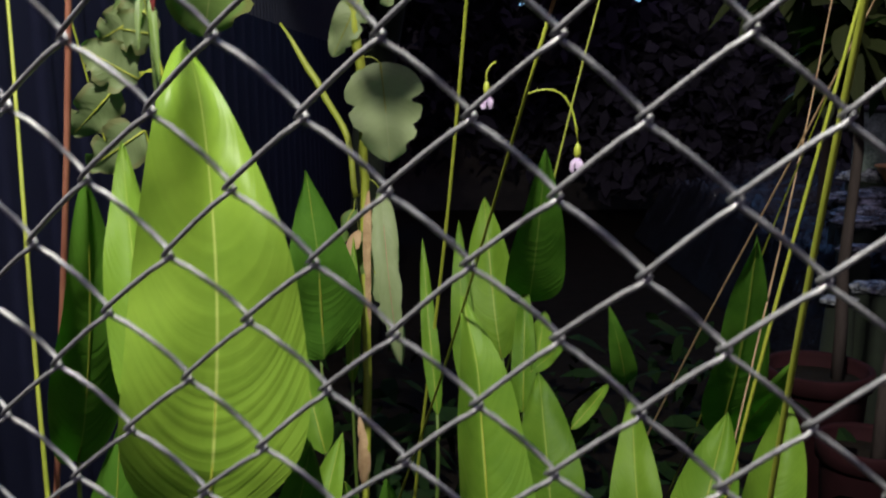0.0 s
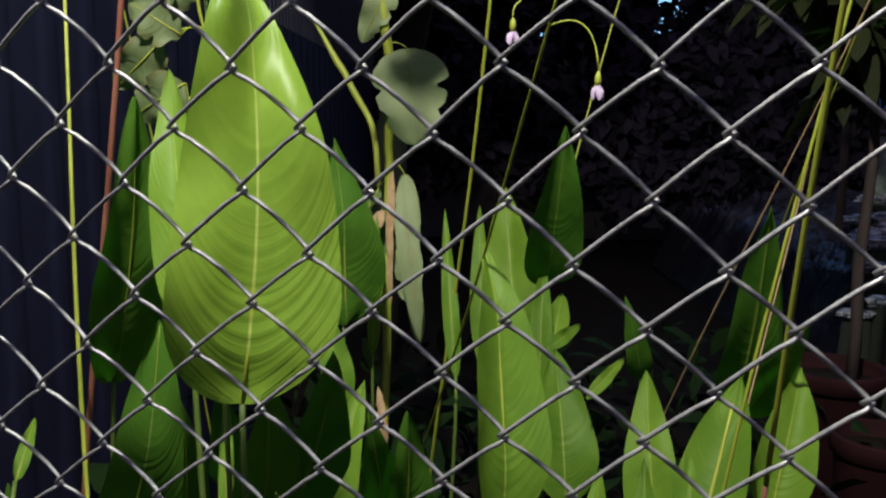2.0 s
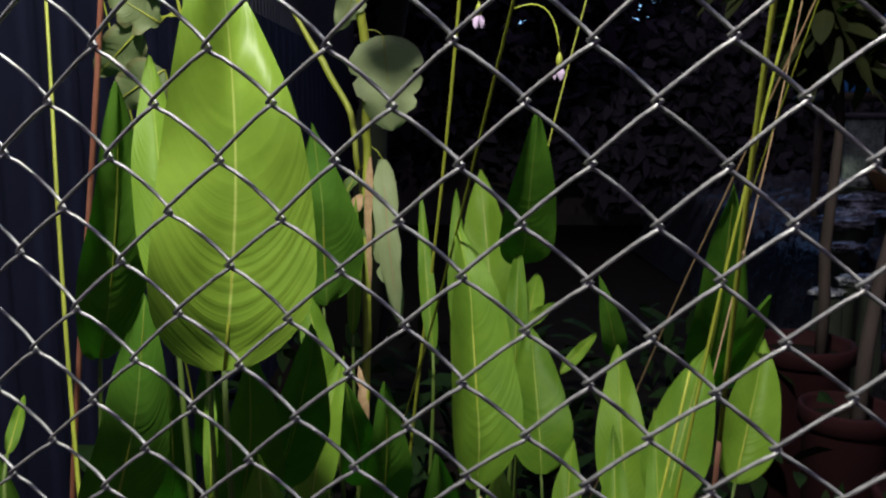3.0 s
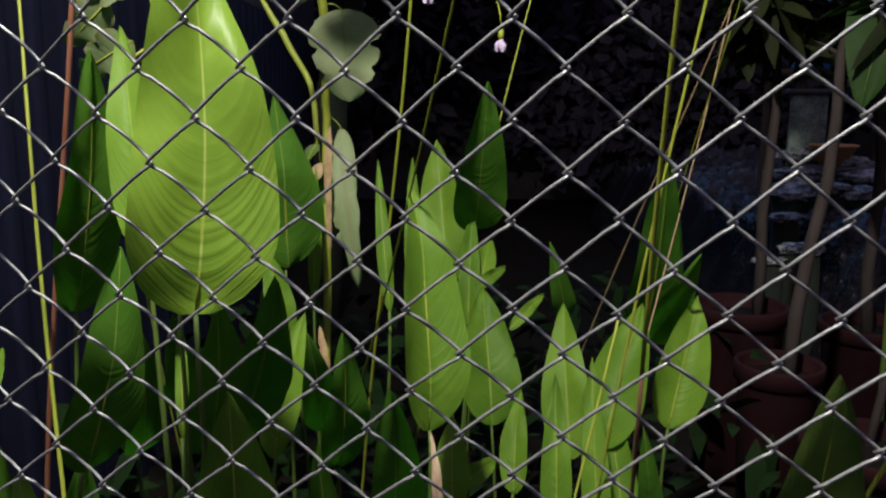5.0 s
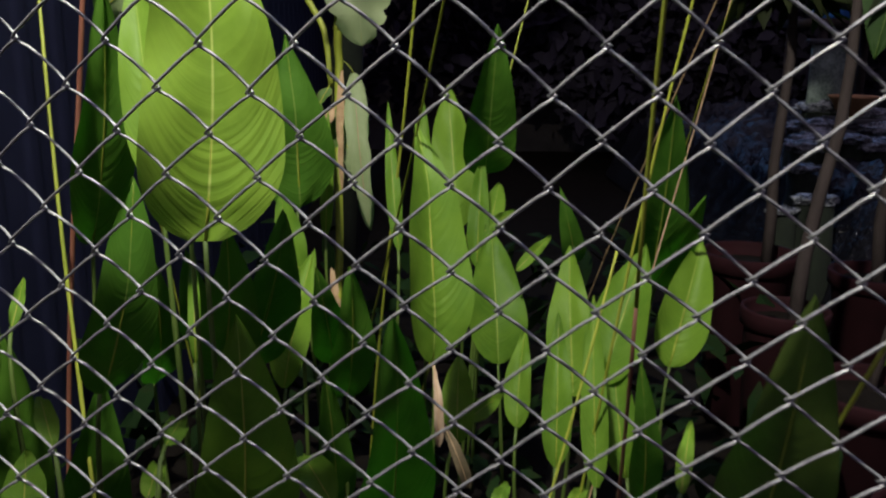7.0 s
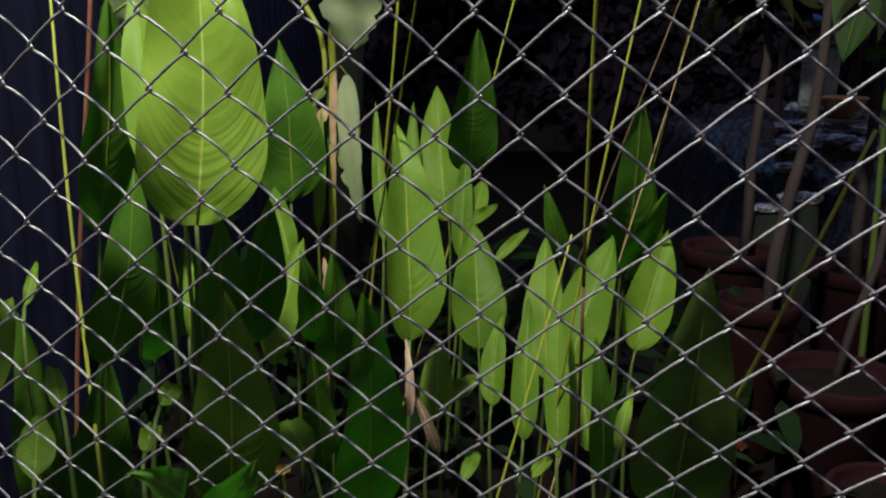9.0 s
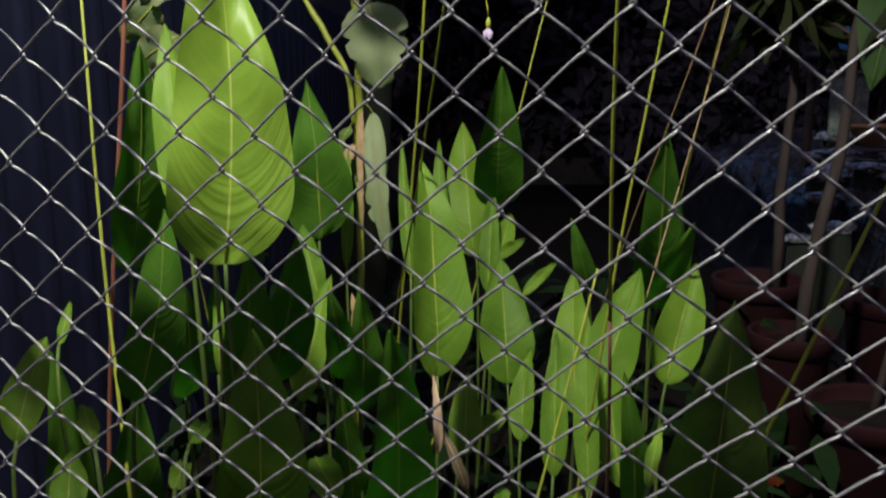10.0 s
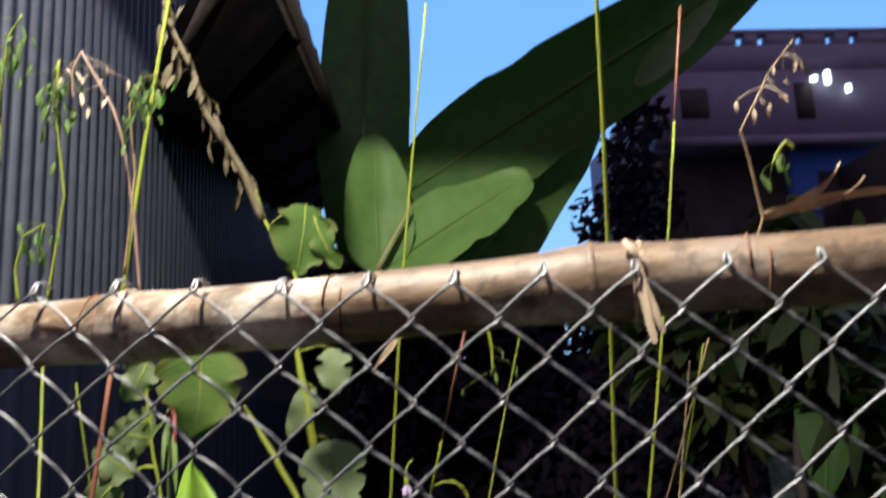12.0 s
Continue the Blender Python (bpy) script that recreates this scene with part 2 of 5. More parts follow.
# darker than soil: the unlit ground's darkness is put into the colour
SOIL = surface("unlit_soil", [(0.3, (0.007, 0.006, 0.005)), (0.7, (0.016, 0.013, 0.010))], 12, (0.75, 0.98), bumps=0.7, bump_dist=0.02, spec=0.04)
# far darker than clay: the pots' shade is put into this colour
SHADED_CLAY = surface("terracotta", [(0.3, (0.013, 0.003, 0.004)), (0.7, (0.024, 0.0055, 0.0075))], 8, (0.75, 0.95), bumps=0.25, spec=0.15)
BARK = surface("grey_bark", [(0.3, (0.026, 0.020, 0.018)), (0.7, (0.052, 0.040, 0.036))], 18, (0.8, 1.0), spec=0.2, bumps=0.7, bump_dist=0.006, stretch=(1, 1, 0.25))
TARP = surface("black_plastic_sheet", [(0.3, (0.008, 0.008, 0.012)), (0.7, (0.015, 0.015, 0.02))], 6, (0.10, 0.22), bumps=1.0, bump_dist=0.05, spec=0.28)
FAR_WALL = surface("far_plaster", [(0.3, (0.21, 0.19, 0.28)), (0.7, (0.31, 0.28, 0.39))], 2, (0.8, 0.95), bumps=0.1)
FAR_BLUE = surface("far_blue_wall", [(0.3, (0.04, 0.12, 0.45)), (0.7, (0.07, 0.18, 0.6))], 2, (0.6, 0.9), bumps=0.1)
# near-black colour standing in for places no light reaches
BLACKISH = surface("unlit_black", [(0.3, (0.006, 0.009, 0.006)), (0.7, (0.02, 0.03, 0.015))], 6, (0.9, 1.0), bumps=0.5)


# ---- mesh helpers ----
def link(name, bm, material, parent=None, label="", smooth=True):
    me = bpy.data.meshes.new(name)
    bm.normal_update()
    bm.to_mesh(me)
    bm.free()
    if smooth:
        for f in me.polygons:
            f.use_smooth = True
    me.materials.append(material)
    ob = new(name, me)
    if parent is not None:
        ob.parent = parent
    if label:
        ob["label"] = label
    return ob


def part(name, bm, material, parent, label="", smooth=True):
    return link(name, bm, material, parent, label, smooth)


def thing(name, label, category, group="", kind=""):
    return tagged(new(name), label, category, group, kind)


def tube(bm, points, radii, sides=6, caps=True):
    """A round rod through the points, with a radius at each."""
    pts = [Vector(p) for p in points]
    n = len(pts)
    if isinstance(radii, (int, float)):
        radii = [radii] * n
    rings = []
    side = None
    for i, p in enumerate(pts):
        d = (pts[min(i + 1, n - 1)] - pts[max(i - 1, 0)]).normalized()
        if side is None:
            ref = Vector((0, 0, 1)) if abs(d.z) < 0.9 else Vector((1, 0, 0))
            side = d.cross(ref).normalized()
        side = (side - d * side.dot(d)).normalized()
        up = d.cross(side)
        rings.append([bm.verts.new(p + radii[i] * (math.cos(k * 2 * math.pi / sides) * side + math.sin(k * 2 * math.pi / sides) * up)) for k in range(sides)])
    for a, b in zip(rings, rings[1:]):
        for k in range(sides):
            bm.faces.new((a[k], a[(k + 1) % sides], b[(k + 1) % sides], b[k]))
    if caps:
        bm.faces.new(rings[0][::-1])
        bm.faces.new(rings[-1])
    return bm


def bezier(a, b, c, n):
    a, b, c = Vector(a), Vector(b), Vector(c)
    return [(1 - t) ** 2 * a + 2 * t * (1 - t) * b + t * t * c for t in (i / (n - 1) for i in range(n))]


def box(bm, lo, hi):
    vs = [bm.verts.new((x, y, z)) for z in (lo[2], hi[2]) for y in (lo[1], hi[1]) for x in (lo[0], hi[0])]
    for f in ((0, 2, 3, 1), (4, 5, 7, 6), (0, 1, 5, 4), (1, 3, 7, 5), (3, 2, 6, 7), (2, 0, 4, 6)):
        bm.faces.new([vs[i] for i in f])
    return bm


def lathe(bm, profile, sides=28, centre=(0, 0, 0)):
    rings = []
    for r, z in profile:
        rings.append([bm.verts.new((centre[0] + r * math.cos(k * 2 * math.pi / sides), centre[1] + r * math.sin(k * 2 * math.pi / sides), centre[2] + z)) for k in range(sides)])
    for a, b in zip(rings, rings[1:]):
        for k in range(sides):
            bm.faces.new((a[k], a[(k + 1) % sides], b[(k + 1) % sides], b[k]))
    bm.faces.new(rings[0][::-1])
    bm.faces.new(rings[-1])
    return bm


# soft bulges of the widest leaf: place along and across it, their spread, height
CUSHIONS = [(0.94, 0.20, -0.7, 0.5, 0.034), (0.52, 0.14, -0.7, 0.5, -0.012), (0.56, 0.15, 0.55, 0.5, 0.016), (0.84, 0.10, 0.5, 0.5, -0.006), (0.03, 0.06, 0.0, 1.2, -0.010)]


def blade(tip, base, width, bend=0.03, fold=0.1, yaw=0.0, nu=22, nv=8, shape=(0.30, 0.85), wavy=0.004, seed=0, up=None, tear=0.0, ripple=0.10, bow=None, peak=None, left=None, right=None, swell=False):
    """A leaf blade from base to tip; its inner face looks towards the path and turns by yaw degrees about its rib."""
    rnd = random.Random(seed)
    tip, base = Vector(tip), Vector(base)
    axis = tip - base
    length = axis.length
    axis.normalize()
    mid = (tip + base) / 2
    face = Vector(up) if up is not None else Vector((0.08, -0.1, 1.27)) - mid
    face = (face - axis * face.dot(axis)).normalized()
    face = Matrix.Rotation(radians(yaw), 3, axis) @ face
    side = axis.cross(face).normalized()
    peak = peak or shape[0]
    left, right = left or shape[1], right or shape[1]
    ph = rnd.uniform(0, 6.28)
    def arch(u):
        """How far the rib stands proud of the straight line; a swelling leaf throws its tip back."""
        return bend - bend * 4 * (u - 0.5) ** 2 - (0.055 * max(0.0, (u - 0.80) / 0.20) ** 2 if swell else 0.0)

    def sway(u):
        """How far the rib swings sideways off the straight line."""
        return length * (bow * math.sin(math.pi * u) if bow is not None else 0.0105 * math.sin(u * 2.2 + ph))

    bm = bmesh.new()
    uv = bm.loops.layers.uv.new("UVMap")
    grid = []
    for i in range(nu + 1):
        u = i / nu
        uu = min(max(u, 0.004), 0.997)
        if uu < peak:
            halves = [0.5 * width * (1 - (1 - uu / peak) ** 2) ** 0.47] * 2
        else:
            halves = [0.5 * width * (1 - ((uu - peak) / (1 - peak)) ** 1.6) ** q for q in (left, right)]
        centre = base + axis * (u * length) + face * arch(u) + side * sway(u)
        row = []
        for j in range(nv + 1):
            s = 2 * j / nv - 1
            half = halves[0 if s < 0 else 1]
            lift = fold * abs(s) ** 1.3 * half + ripple * width * noise.noise((u * 2.6 + ph, s * 1.1, ph * 3)) + wavy * abs(s) ** 2 * math.sin(u * 13 + ph + (2 if s > 0 else 0))
            if swell:
                lift += sum(k * math.exp(-((u - u0) / su) ** 2 - ((s - s0) / ss) ** 2) for u0, su, s0, ss, k in CUSHIONS)
            torn = 1.0
            if tear and abs(s) > 0.55:
                torn = 1 - 2.2 * tear * max(0.0, noise.noise((u * 7 + ph, 5 * (s > 0), ph)) - 0.12) * (abs(s) - 0.3)
            row.append((bm.verts.new(centre + side * (s * half * torn) + face * lift), (0.5 + s / 2, u)))
        grid.append(row)
    for a, b in zip(grid, grid[1:]):
        for j in range(nv):
            f = bm.faces.new([a[j][0], a[j + 1][0], b[j + 1][0], b[j][0]])
            for l, q in zip(f.loops, (a[j][1], a[j + 1][1], b[j + 1][1], b[j][1])):
                l[uv].uv = q
    ribs = [base + axis * (i / 10 * length) + face * arch(i / 10) for i in range(11)]
    ribs = [r + side * sway(i / 10) + face * 0.0006 for i, r in enumerate(ribs)]
    return bm, ribs, axis


# ---- ground and shed ----
def ground():
    bm = bmesh.new()
    n = 60
    vs = {}
    for i in range(n + 1):
        for j in range(n + 1):
            s, t = (i / n - 0.5) * 2, (j / n - 0.5) * 2
            x, y = math.copysign(abs(s) ** 3, s) * 90, 2 + math.copysign(abs(t) ** 3, t) * 90
            vs[i, j] = bm.verts.new((x, y, 0.03 * noise.noise((x * 2, y * 2, 0)) - 0.02))
    for i in range(n):
        for j in range(n):
            bm.faces.new((vs[i, j], vs[i + 1, j], vs[i + 1, j + 1], vs[i, j + 1]))
    return tagged(link("ground", bm, SOIL), "bare soil under the plants, coloured near black for the dark", "ground", kind="structure")


def shed():
    """Corrugated sheets along the plants: bare metal above, darker flat-ribbed sheet added below for the unlit wall,
    with a low roof over them.
    """
    X, y0, y1 = -0.85, 0.75, 8.2
    for name, pitch, depth, z0, z1, m, label in (("wall_shed", 0.076, 0.018, 1.69, 3.6, WALL, "dull blue-grey corrugated metal sheet wall of a shed"),
                                                 ("wall_shed_lower", 0.19, 0.006, -0.05, 1.70, WALL_LOW, "lower shed wall, its shade given as a darker navy ribbed sheet")):
        bm = bmesh.new()
        n = int((y1 - y0) / pitch * 16)
        out = 0.022 if z0 < 0 else 0.0
        last = None
        for i in range(n + 1):
            y = y0 + (y1 - y0) * i / n
            k = (y / pitch) % 1.0
            off = 0.5 + 0.5 * math.cos(min(1.0, max(0.0, abs((k + 0.5) % 1.0 - 0.5) - 0.09) / 0.15) * math.pi)
            a = (bm.verts.new((X + out + depth * off, y, z0)), bm.verts.new((X + out + depth * off, y, z1)))
            if last:
                bm.faces.new((last[0], a[0], a[1], last[1]))
            last = a
        box(bm, (X - 0.03, y0, z0), (X - 0.004 + out, y1, z1))
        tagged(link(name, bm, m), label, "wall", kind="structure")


ground()
shed()


# ---- the fence ----
FENCE = [
    [0.0718, 0.4378, 1.4251],
    [0.4126, -0.0977, -0.0019],
    [-0.0087, -0.0651, 0.3806],
    [-0.0136, 0.0122, 0.0073],
    [-0.0177, 0.0109, -0.0155],
    [0.0055, -0.0023, -0.0168],
    [0.0019, 0.0064, -0.0094],
    [0.0031, -0.005, -0.004],
    [0.0035, 0.0034, 0.0027],
    [-0.0089, 0.0045, 0.0014],
]


def fence_at(a, b):
    """The slack mesh: a counts half meshes along it, b half meshes up."""
    ca, cb = min(max(a, -12.0), 12.0), min(max(b, -19.0), 6.0)

    def poly(s, t):
        return Vector([sum(k * v for k, v in zip((1, s, t, s * s, s * t, t * t, t ** 3, s ** 3, s * s * t, s * t * t), col)) for col in zip(*FENCE)])

    p = poly(ca / 10, cb / 10)
    if a != ca:
        p += (a - ca) * Vector((0.0416, -0.0105, -0.0004))
    if b != cb:
        p += (b - cb) * Vector((0.0, -0.003, 0.0385))
    return p


def jitter(a, b):
    r = random.Random(a * 1009 + b * 9176)
    return Vector((r.uniform(-1, 1) * 0.0016, r.uniform(-1, 1) * 0.0012, r.uniform(-1, 1) * 0.0018))


ALONG, ACROSS = Vector((0.972, -0.236, 0)), Vector((0.236, 0.972, 0))


def fence():
    """Each upright zigzag wire hooks into the next one; the joints stand where they cross."""
    root = thing("chain_link_fence", "slack galvanised chain-link mesh hung on a bamboo rail", "fence")
    R = 0.0016
    top = 5
    for col in range(-27, 19):
        joints = []
        for b in range(-36, top + 1):
            a = col + ((b - col) % 2)
            p = fence_at(a, b) + jitter(a, b)
            joints.append((p, 1.0 if a != col else -1.0))
        fine = []
        for i, (p, s) in enumerate(joints):
            hook = ALONG * (0.0030 * s)
            if i:
                lo = joints[i - 1][0] - p
                bow = 0.0036 * min(1.0, max(0.0, (0.45 - p.x) / 0.8)) if s < 0 else 0.0010
                for q in (0.75, 0.5, 0.25):
                    fine.append(p + lo * q + hook * (0.8 - 1.6 * q) - ACROSS * (0.0030 * s) + Vector((0, 0, bow * 4 * q * (1 - q))))
                fine.append(p + lo * 0.10 + hook * 0.80 - ACROSS * (0.0030 * s))
            fine.append(p + hook * 1.05)
            if i == len(joints) - 1:
                fine += [p + hook * 0.4 + ACROSS * 0.006 + Vector((0, 0, 0.010)), p + ACROSS * 0.018 + Vector((0, 0, 0.013)), p - hook + ACROSS * 0.030 + Vector((0, 0, 0.009))]
            if i + 1 < len(joints):
                hi = joints[i + 1][0] - p
                fine.append(p + hi * 0.10 + hook * 0.80 + ACROSS * (0.0030 * s))
        bm = bmesh.new()
        tube(bm, fine, R, 6)
        part("wire", bm, ZINC, root)
    return root


fence()


def rail():
    """A bamboo cane with its nodes, tied to the mesh."""
    root = thing("bamboo_rail", "weathered tan bamboo pole as top rail of the fence", "pole")
    a, b = Vector((-1.6, 0.863, 1.584)), Vector((1.25, 0.173, 1.608))
    nodes = [0.06, 0.20, 0.345, 0.488, 0.648, 0.80, 0.94]
    pts, rad = [], []
    N = 150
    for i in range(N + 1):
        s = i / N
        p = a.lerp(b, s) + Vector((0, 0, 0.003 * math.sin(s * 11 - 6.6) + 0.003 * math.exp(-((s - 0.65) / 0.05) ** 2)))
        swell = sum(0.0048 * math.exp(-((s - q) / 0.013) ** 2) - 0.0015 * math.exp(-((s - q - 0.004) / 0.0018) ** 2) for q in nodes)
        pts.append(p)
        rad.append(0.0325 + 0.002 * s + swell + 0.0008 * noise.noise((s * 25, 0, 0)))
    cuts = [0] + [round(q * N) for q in nodes] + [N]
    for k, (i, j) in enumerate(zip(cuts, cuts[1:])):
        bm = bmesh.new()
        tube(bm, pts[i:j + 1], rad[i:j + 1], 24, caps=False)
        part("cane_section", bm, CANE, root)
    for q in nodes:
        bm = bmesh.new()
        i = round(q * N)
        p, d = pts[i], (pts[i + 1] - pts[i - 1]).normalized()
        tube(bm, [p + d * e for e in (-0.004, -0.0015, 0.0015, 0.004)], [rad[i] + g for g in (0.0002, 0.0014, 0.0014, 0.0002)], 24, caps=False)
        part("node_ring", bm, CANE, root, "raised ring of a bamboo joint")
    # rusty binding wire round the cane
    for x in (-0.245, -0.01, 0.005, 0.385):
        s = (x + 1.6) / 2.85
        i = round(s * N)
        p, d = pts[i], (pts[i + 1] - pts[i - 1]).normalized()
        side = d.cross(Vector((0, 0, 1))).normalized()
        up = side.cross(d)
        bm = bmesh.new()
        tube(bm, [p + (rad[i] + 0.0016) * (math.cos(k * 0.45) * side + math.sin(k * 0.45) * up) + d * (0.0012 * k) for k in range(16)], 0.0011, 5)
        part("binding_wire", bm, RUST, root, "thin rusty binding wire")
    return root


rail()
LEAVES = [
    ((-0.224, 0.887, 1.452), (-0.211, 0.796, 0.99), 0.174, 0.02, 0.28, 4.0, 1, 'leaf', dict(bow=0.028, peak=0.22, left=0.6, right=0.95, swell=True)),
    ((-0.358, 1.048, 1.336), (-0.299, 0.914, 1.034), 0.071, 0.02, 0.33, -15.0, 1, 'leaf'),
    ((-0.387, 0.991, 1.302), (-0.467, 1.093, 0.916), 0.101, 0.02, 0.15, 23.0, 1, 'dark'),
    ((-0.317, 0.87, 1.058), (-0.395, 0.888, 0.749), 0.097, 0.03, 0.15, 17.0, 1, 'dark'),
    ((-0.241, 1.66, 1.241), (-0.234, 1.7, 0.856), 0.173, 0.02, 0.15, 15.5, 1, 'dark', dict(right=1.15, left=1.15, peak=0.27)),
    ((0.222, 1.74, 1.267), (0.219, 2.0, 0.89), 0.132, 0.02, 0.4, 10.0, 1, 'dark'),
    ((0.119, 2.241, 1.108), (0.16, 2.058, 0.734), 0.134, 0.02, 0.27, -10.0, 1, 'leaf'),
    ((0.296, 1.96, 0.799), (0.207, 1.86, 0.768), 0.034, 0.01, 0.32, -4.0, 0, 'leaf'),
    ((0.259, 2.027, 0.861), (0.224, 1.912, 0.77), 0.057, 0.01, 0.43, -4.0, 1, 'leaf'),
    ((0.224, 1.822, 0.779), (0.233, 1.659, 0.49), 0.137, 0.02, 0.44, 8.0, 1, 'leaf'),
    ((0.047, 1.28, 1.09), (0.076, 1.125, 0.703), 0.122, 0.03, 0.5, 26.0, 1, 'leaf'),
    ((0.059, 2.129, 1.068), (0.064, 1.947, 0.7), 0.054, 0.02, 0.28, -4.0, 1, 'leaf'),
    ((-0.022, 1.724, 1.098), (0.002, 1.557, 0.791), 0.033, 0.01, 0.43, -4.0, 1, 'leaf'),
    ((0.398, 1.686, 0.771), (0.379, 1.483, 0.484), 0.105, 0.02, 0.3, -10.0, 1, 'leaf'),
    ((0.317, 1.326, 0.727), (0.298, 1.173, 0.481), 0.056, 0.02, 0.34, -4.0, 1, 'leaf'),
    ((0.509, 1.454, 0.831), (0.407, 1.302, 0.586), 0.116, 0.02, 0.37, -10.0, 1, 'leaf'),
    ((0.369, 1.238, 0.789), (0.351, 1.074, 0.496), 0.048, 0.02, 0.27, -4.0, 1, 'leaf'),
    ((0.664, 1.564, 0.817), (0.572, 1.433, 0.573), 0.108, 0.02, 0.5, 10.0, 1, 'leaf'),
    ((0.576, 1.536, 1.128), (0.61, 1.8, 0.645), 0.123, 0.02, 0.15, 20.5, 1, 'dark'),
    ((0.62, 1.438, 0.933), (0.613, 1.72, 0.668), 0.08, 0.02, 0.15, 18.0, 1, 'dark'),
    ((0.405, 0.48, 1.017), (0.427, 0.601, 0.665), 0.117, 0.02, 0.15, 18.0, 1, 'old'),
    ((-0.179, 0.80, 0.894), (-0.190, 0.80, 0.56), 0.135, 0.03, 0.3, 8.0, 1, 'leaf'),
    ((-0.067, 1.133, 0.867), (-0.084, 1.25, 0.585), 0.087, 0.02, 0.15, 18.0, 1, 'dark'),
    ((0.012, 0.818, 0.884), (-0.012, 1.1, 0.336), 0.14, 0.03, 0.15, 25.5, 1, 'dark'),
    ((-0.145, 0.987, 0.989), (-0.254, 1.2, 0.663), 0.118, 0.03, 0.15, 23.0, 1, 'dark'),
    ((-0.215, 0.934, 0.982), (-0.274, 1.052, 0.707), 0.104, 0.03, 0.15, 23.0, 1, 'dark'),
    ((-0.152, 1.354, 0.844), (-0.19, 1.206, 0.62), 0.071, 0.02, 0.43, -16.0, 1, 'leaf'),
    ((-0.251, 1.576, 0.913), (-0.192, 1.447, 0.765), 0.059, 0.02, 0.38, -4.0, 1, 'leaf'),
    ((-0.609, 1.147, 0.843), (-0.586, 1.042, 0.792), 0.02, 0.01, 0.28, -4.0, 1, 'leaf'),
    ((-0.552, 0.94, 0.839), (-0.553, 0.817, 0.712), 0.064, 0.02, 0.4, -13.0, 1, 'leaf'),
    ((-0.491, 0.914, 0.733), (-0.434, 0.815, 0.704), 0.03, 0.01, 0.43, -4.0, 1, 'leaf'),
    ((-0.49, 0.85, 0.678), (-0.451, 0.744, 0.627), 0.053, 0.01, 0.39, -4.0, 1, 'leaf'),
    ((-0.262, 0.814, 0.742), (-0.256, 0.724, 0.75), 0.03, 0.01, 0.3, -4.0, 1, 'leaf'),
    ((-0.291, 0.8, 0.684), (-0.276, 0.709, 0.689), 0.03, 0.01, 0.29, -4.0, 1, 'leaf'),
    ((-0.113, 0.895, 0.65), (-0.063, 0.798, 0.631), 0.053, 0.01, 0.44, -4.0, 1, 'leaf'),
    ((-0.058, 0.432, 0.821), (-0.13, 0.577, 0.656), 0.072, 0.02, 0.15, 8.0, 1, 'dark'),
    ((-0.191, 0.429, 0.809), (-0.194, 0.582, 0.676), 0.059, 0.02, 0.15, 8.0, 1, 'dark'),
    ((0.233, 1.521, 0.473), (0.149, 1.423, 0.452), 0.045, 0.01, 0.28, -4.0, 1, 'leaf'),
    ((0.135, 1.495, 0.578), (0.13, 1.367, 0.432), 0.074, 0.02, 0.31, -4.0, 1, 'leaf'),
    ((0.279, 1.508, 0.63), (0.248, 1.375, 0.463), 0.059, 0.02, 0.31, -16.0, 1, 'leaf'),
    ((0.213, 1.157, 0.458), (0.177, 1.064, 0.454), 0.028, 0.01, 0.26, -4.0, 0, 'leaf'),
    ((0.353, 1.155, 0.448), (0.304, 1.065, 0.46), 0.026, 0.01, 0.41, -4.0, 0, 'leaf'),
    ((0.431, 1.365, 0.677), (0.441, 1.214, 0.437), 0.071, 0.02, 0.44, -4.0, 1, 'leaf'),
    ((0.4, 1.032, 0.745), (0.451, 1.137, 0.415), 0.057, 0.02, 0.15, 18.0, 1, 'dark'),
    ((0.422, 0.815, 0.741), (0.378, 0.71, 0.692), 0.021, 0.01, 0.37, -4.0, 1, 'leaf'),
    ((0.362, 1.75, 0.778), (0.266, 1.644, 0.723), 0.028, 0.02, 0.28, -4.0, 0, 'leaf'),
    ((0.204, 1.997, 0.948), (0.192, 1.839, 0.68), 0.056, 0.02, 0.33, -4.0, 1, 'leaf'),
    ((0.464, 2.282, 0.806), (0.535, 2.402, 0.538), 0.074, 0.04, 0.15, 8.0, 1, 'dark'),
    ((-0.367, 1.069, 0.904), (-0.419, 1.19, 0.637), 0.073, 0.03, 0.15, 23.0, 1, 'dark'),
    ((-0.304, 1.064, 0.926), (-0.273, 0.935, 0.775), 0.019, 0.02, 0.4, -4.0, 1, 'leaf'),
    ((-0.117, 1.114, 0.875), (-0.108, 1.245, 0.657), 0.069, 0.02, 0.15, 8.0, 1, 'dark'),
    ((-0.357, 1.222, 0.876), (-0.39, 1.355, 0.66), 0.067, 0.02, 0.15, 8.0, 1, 'dark'),
    ((-0.191, 1.95, 1.062), (-0.189, 1.85, 0.749), 0.033, 0.02, 0.3, 0.0, 1, 'leaf'),
    ((-0.435, 1.0, 0.72), (-0.537, 1.12, 0.308), 0.128, 0.02, 0.15, 8.0, 1, 'dark'),
    ((-0.645, 1.12, 0.751), (-0.698, 1.25, 0.28), 0.096, 0.02, 0.15, 8.0, 1, 'dark'),
    ((-0.121, 1.2, 0.658), (-0.118, 1.32, 0.298), 0.075, 0.02, 0.15, 8.0, 1, 'dark'),
]



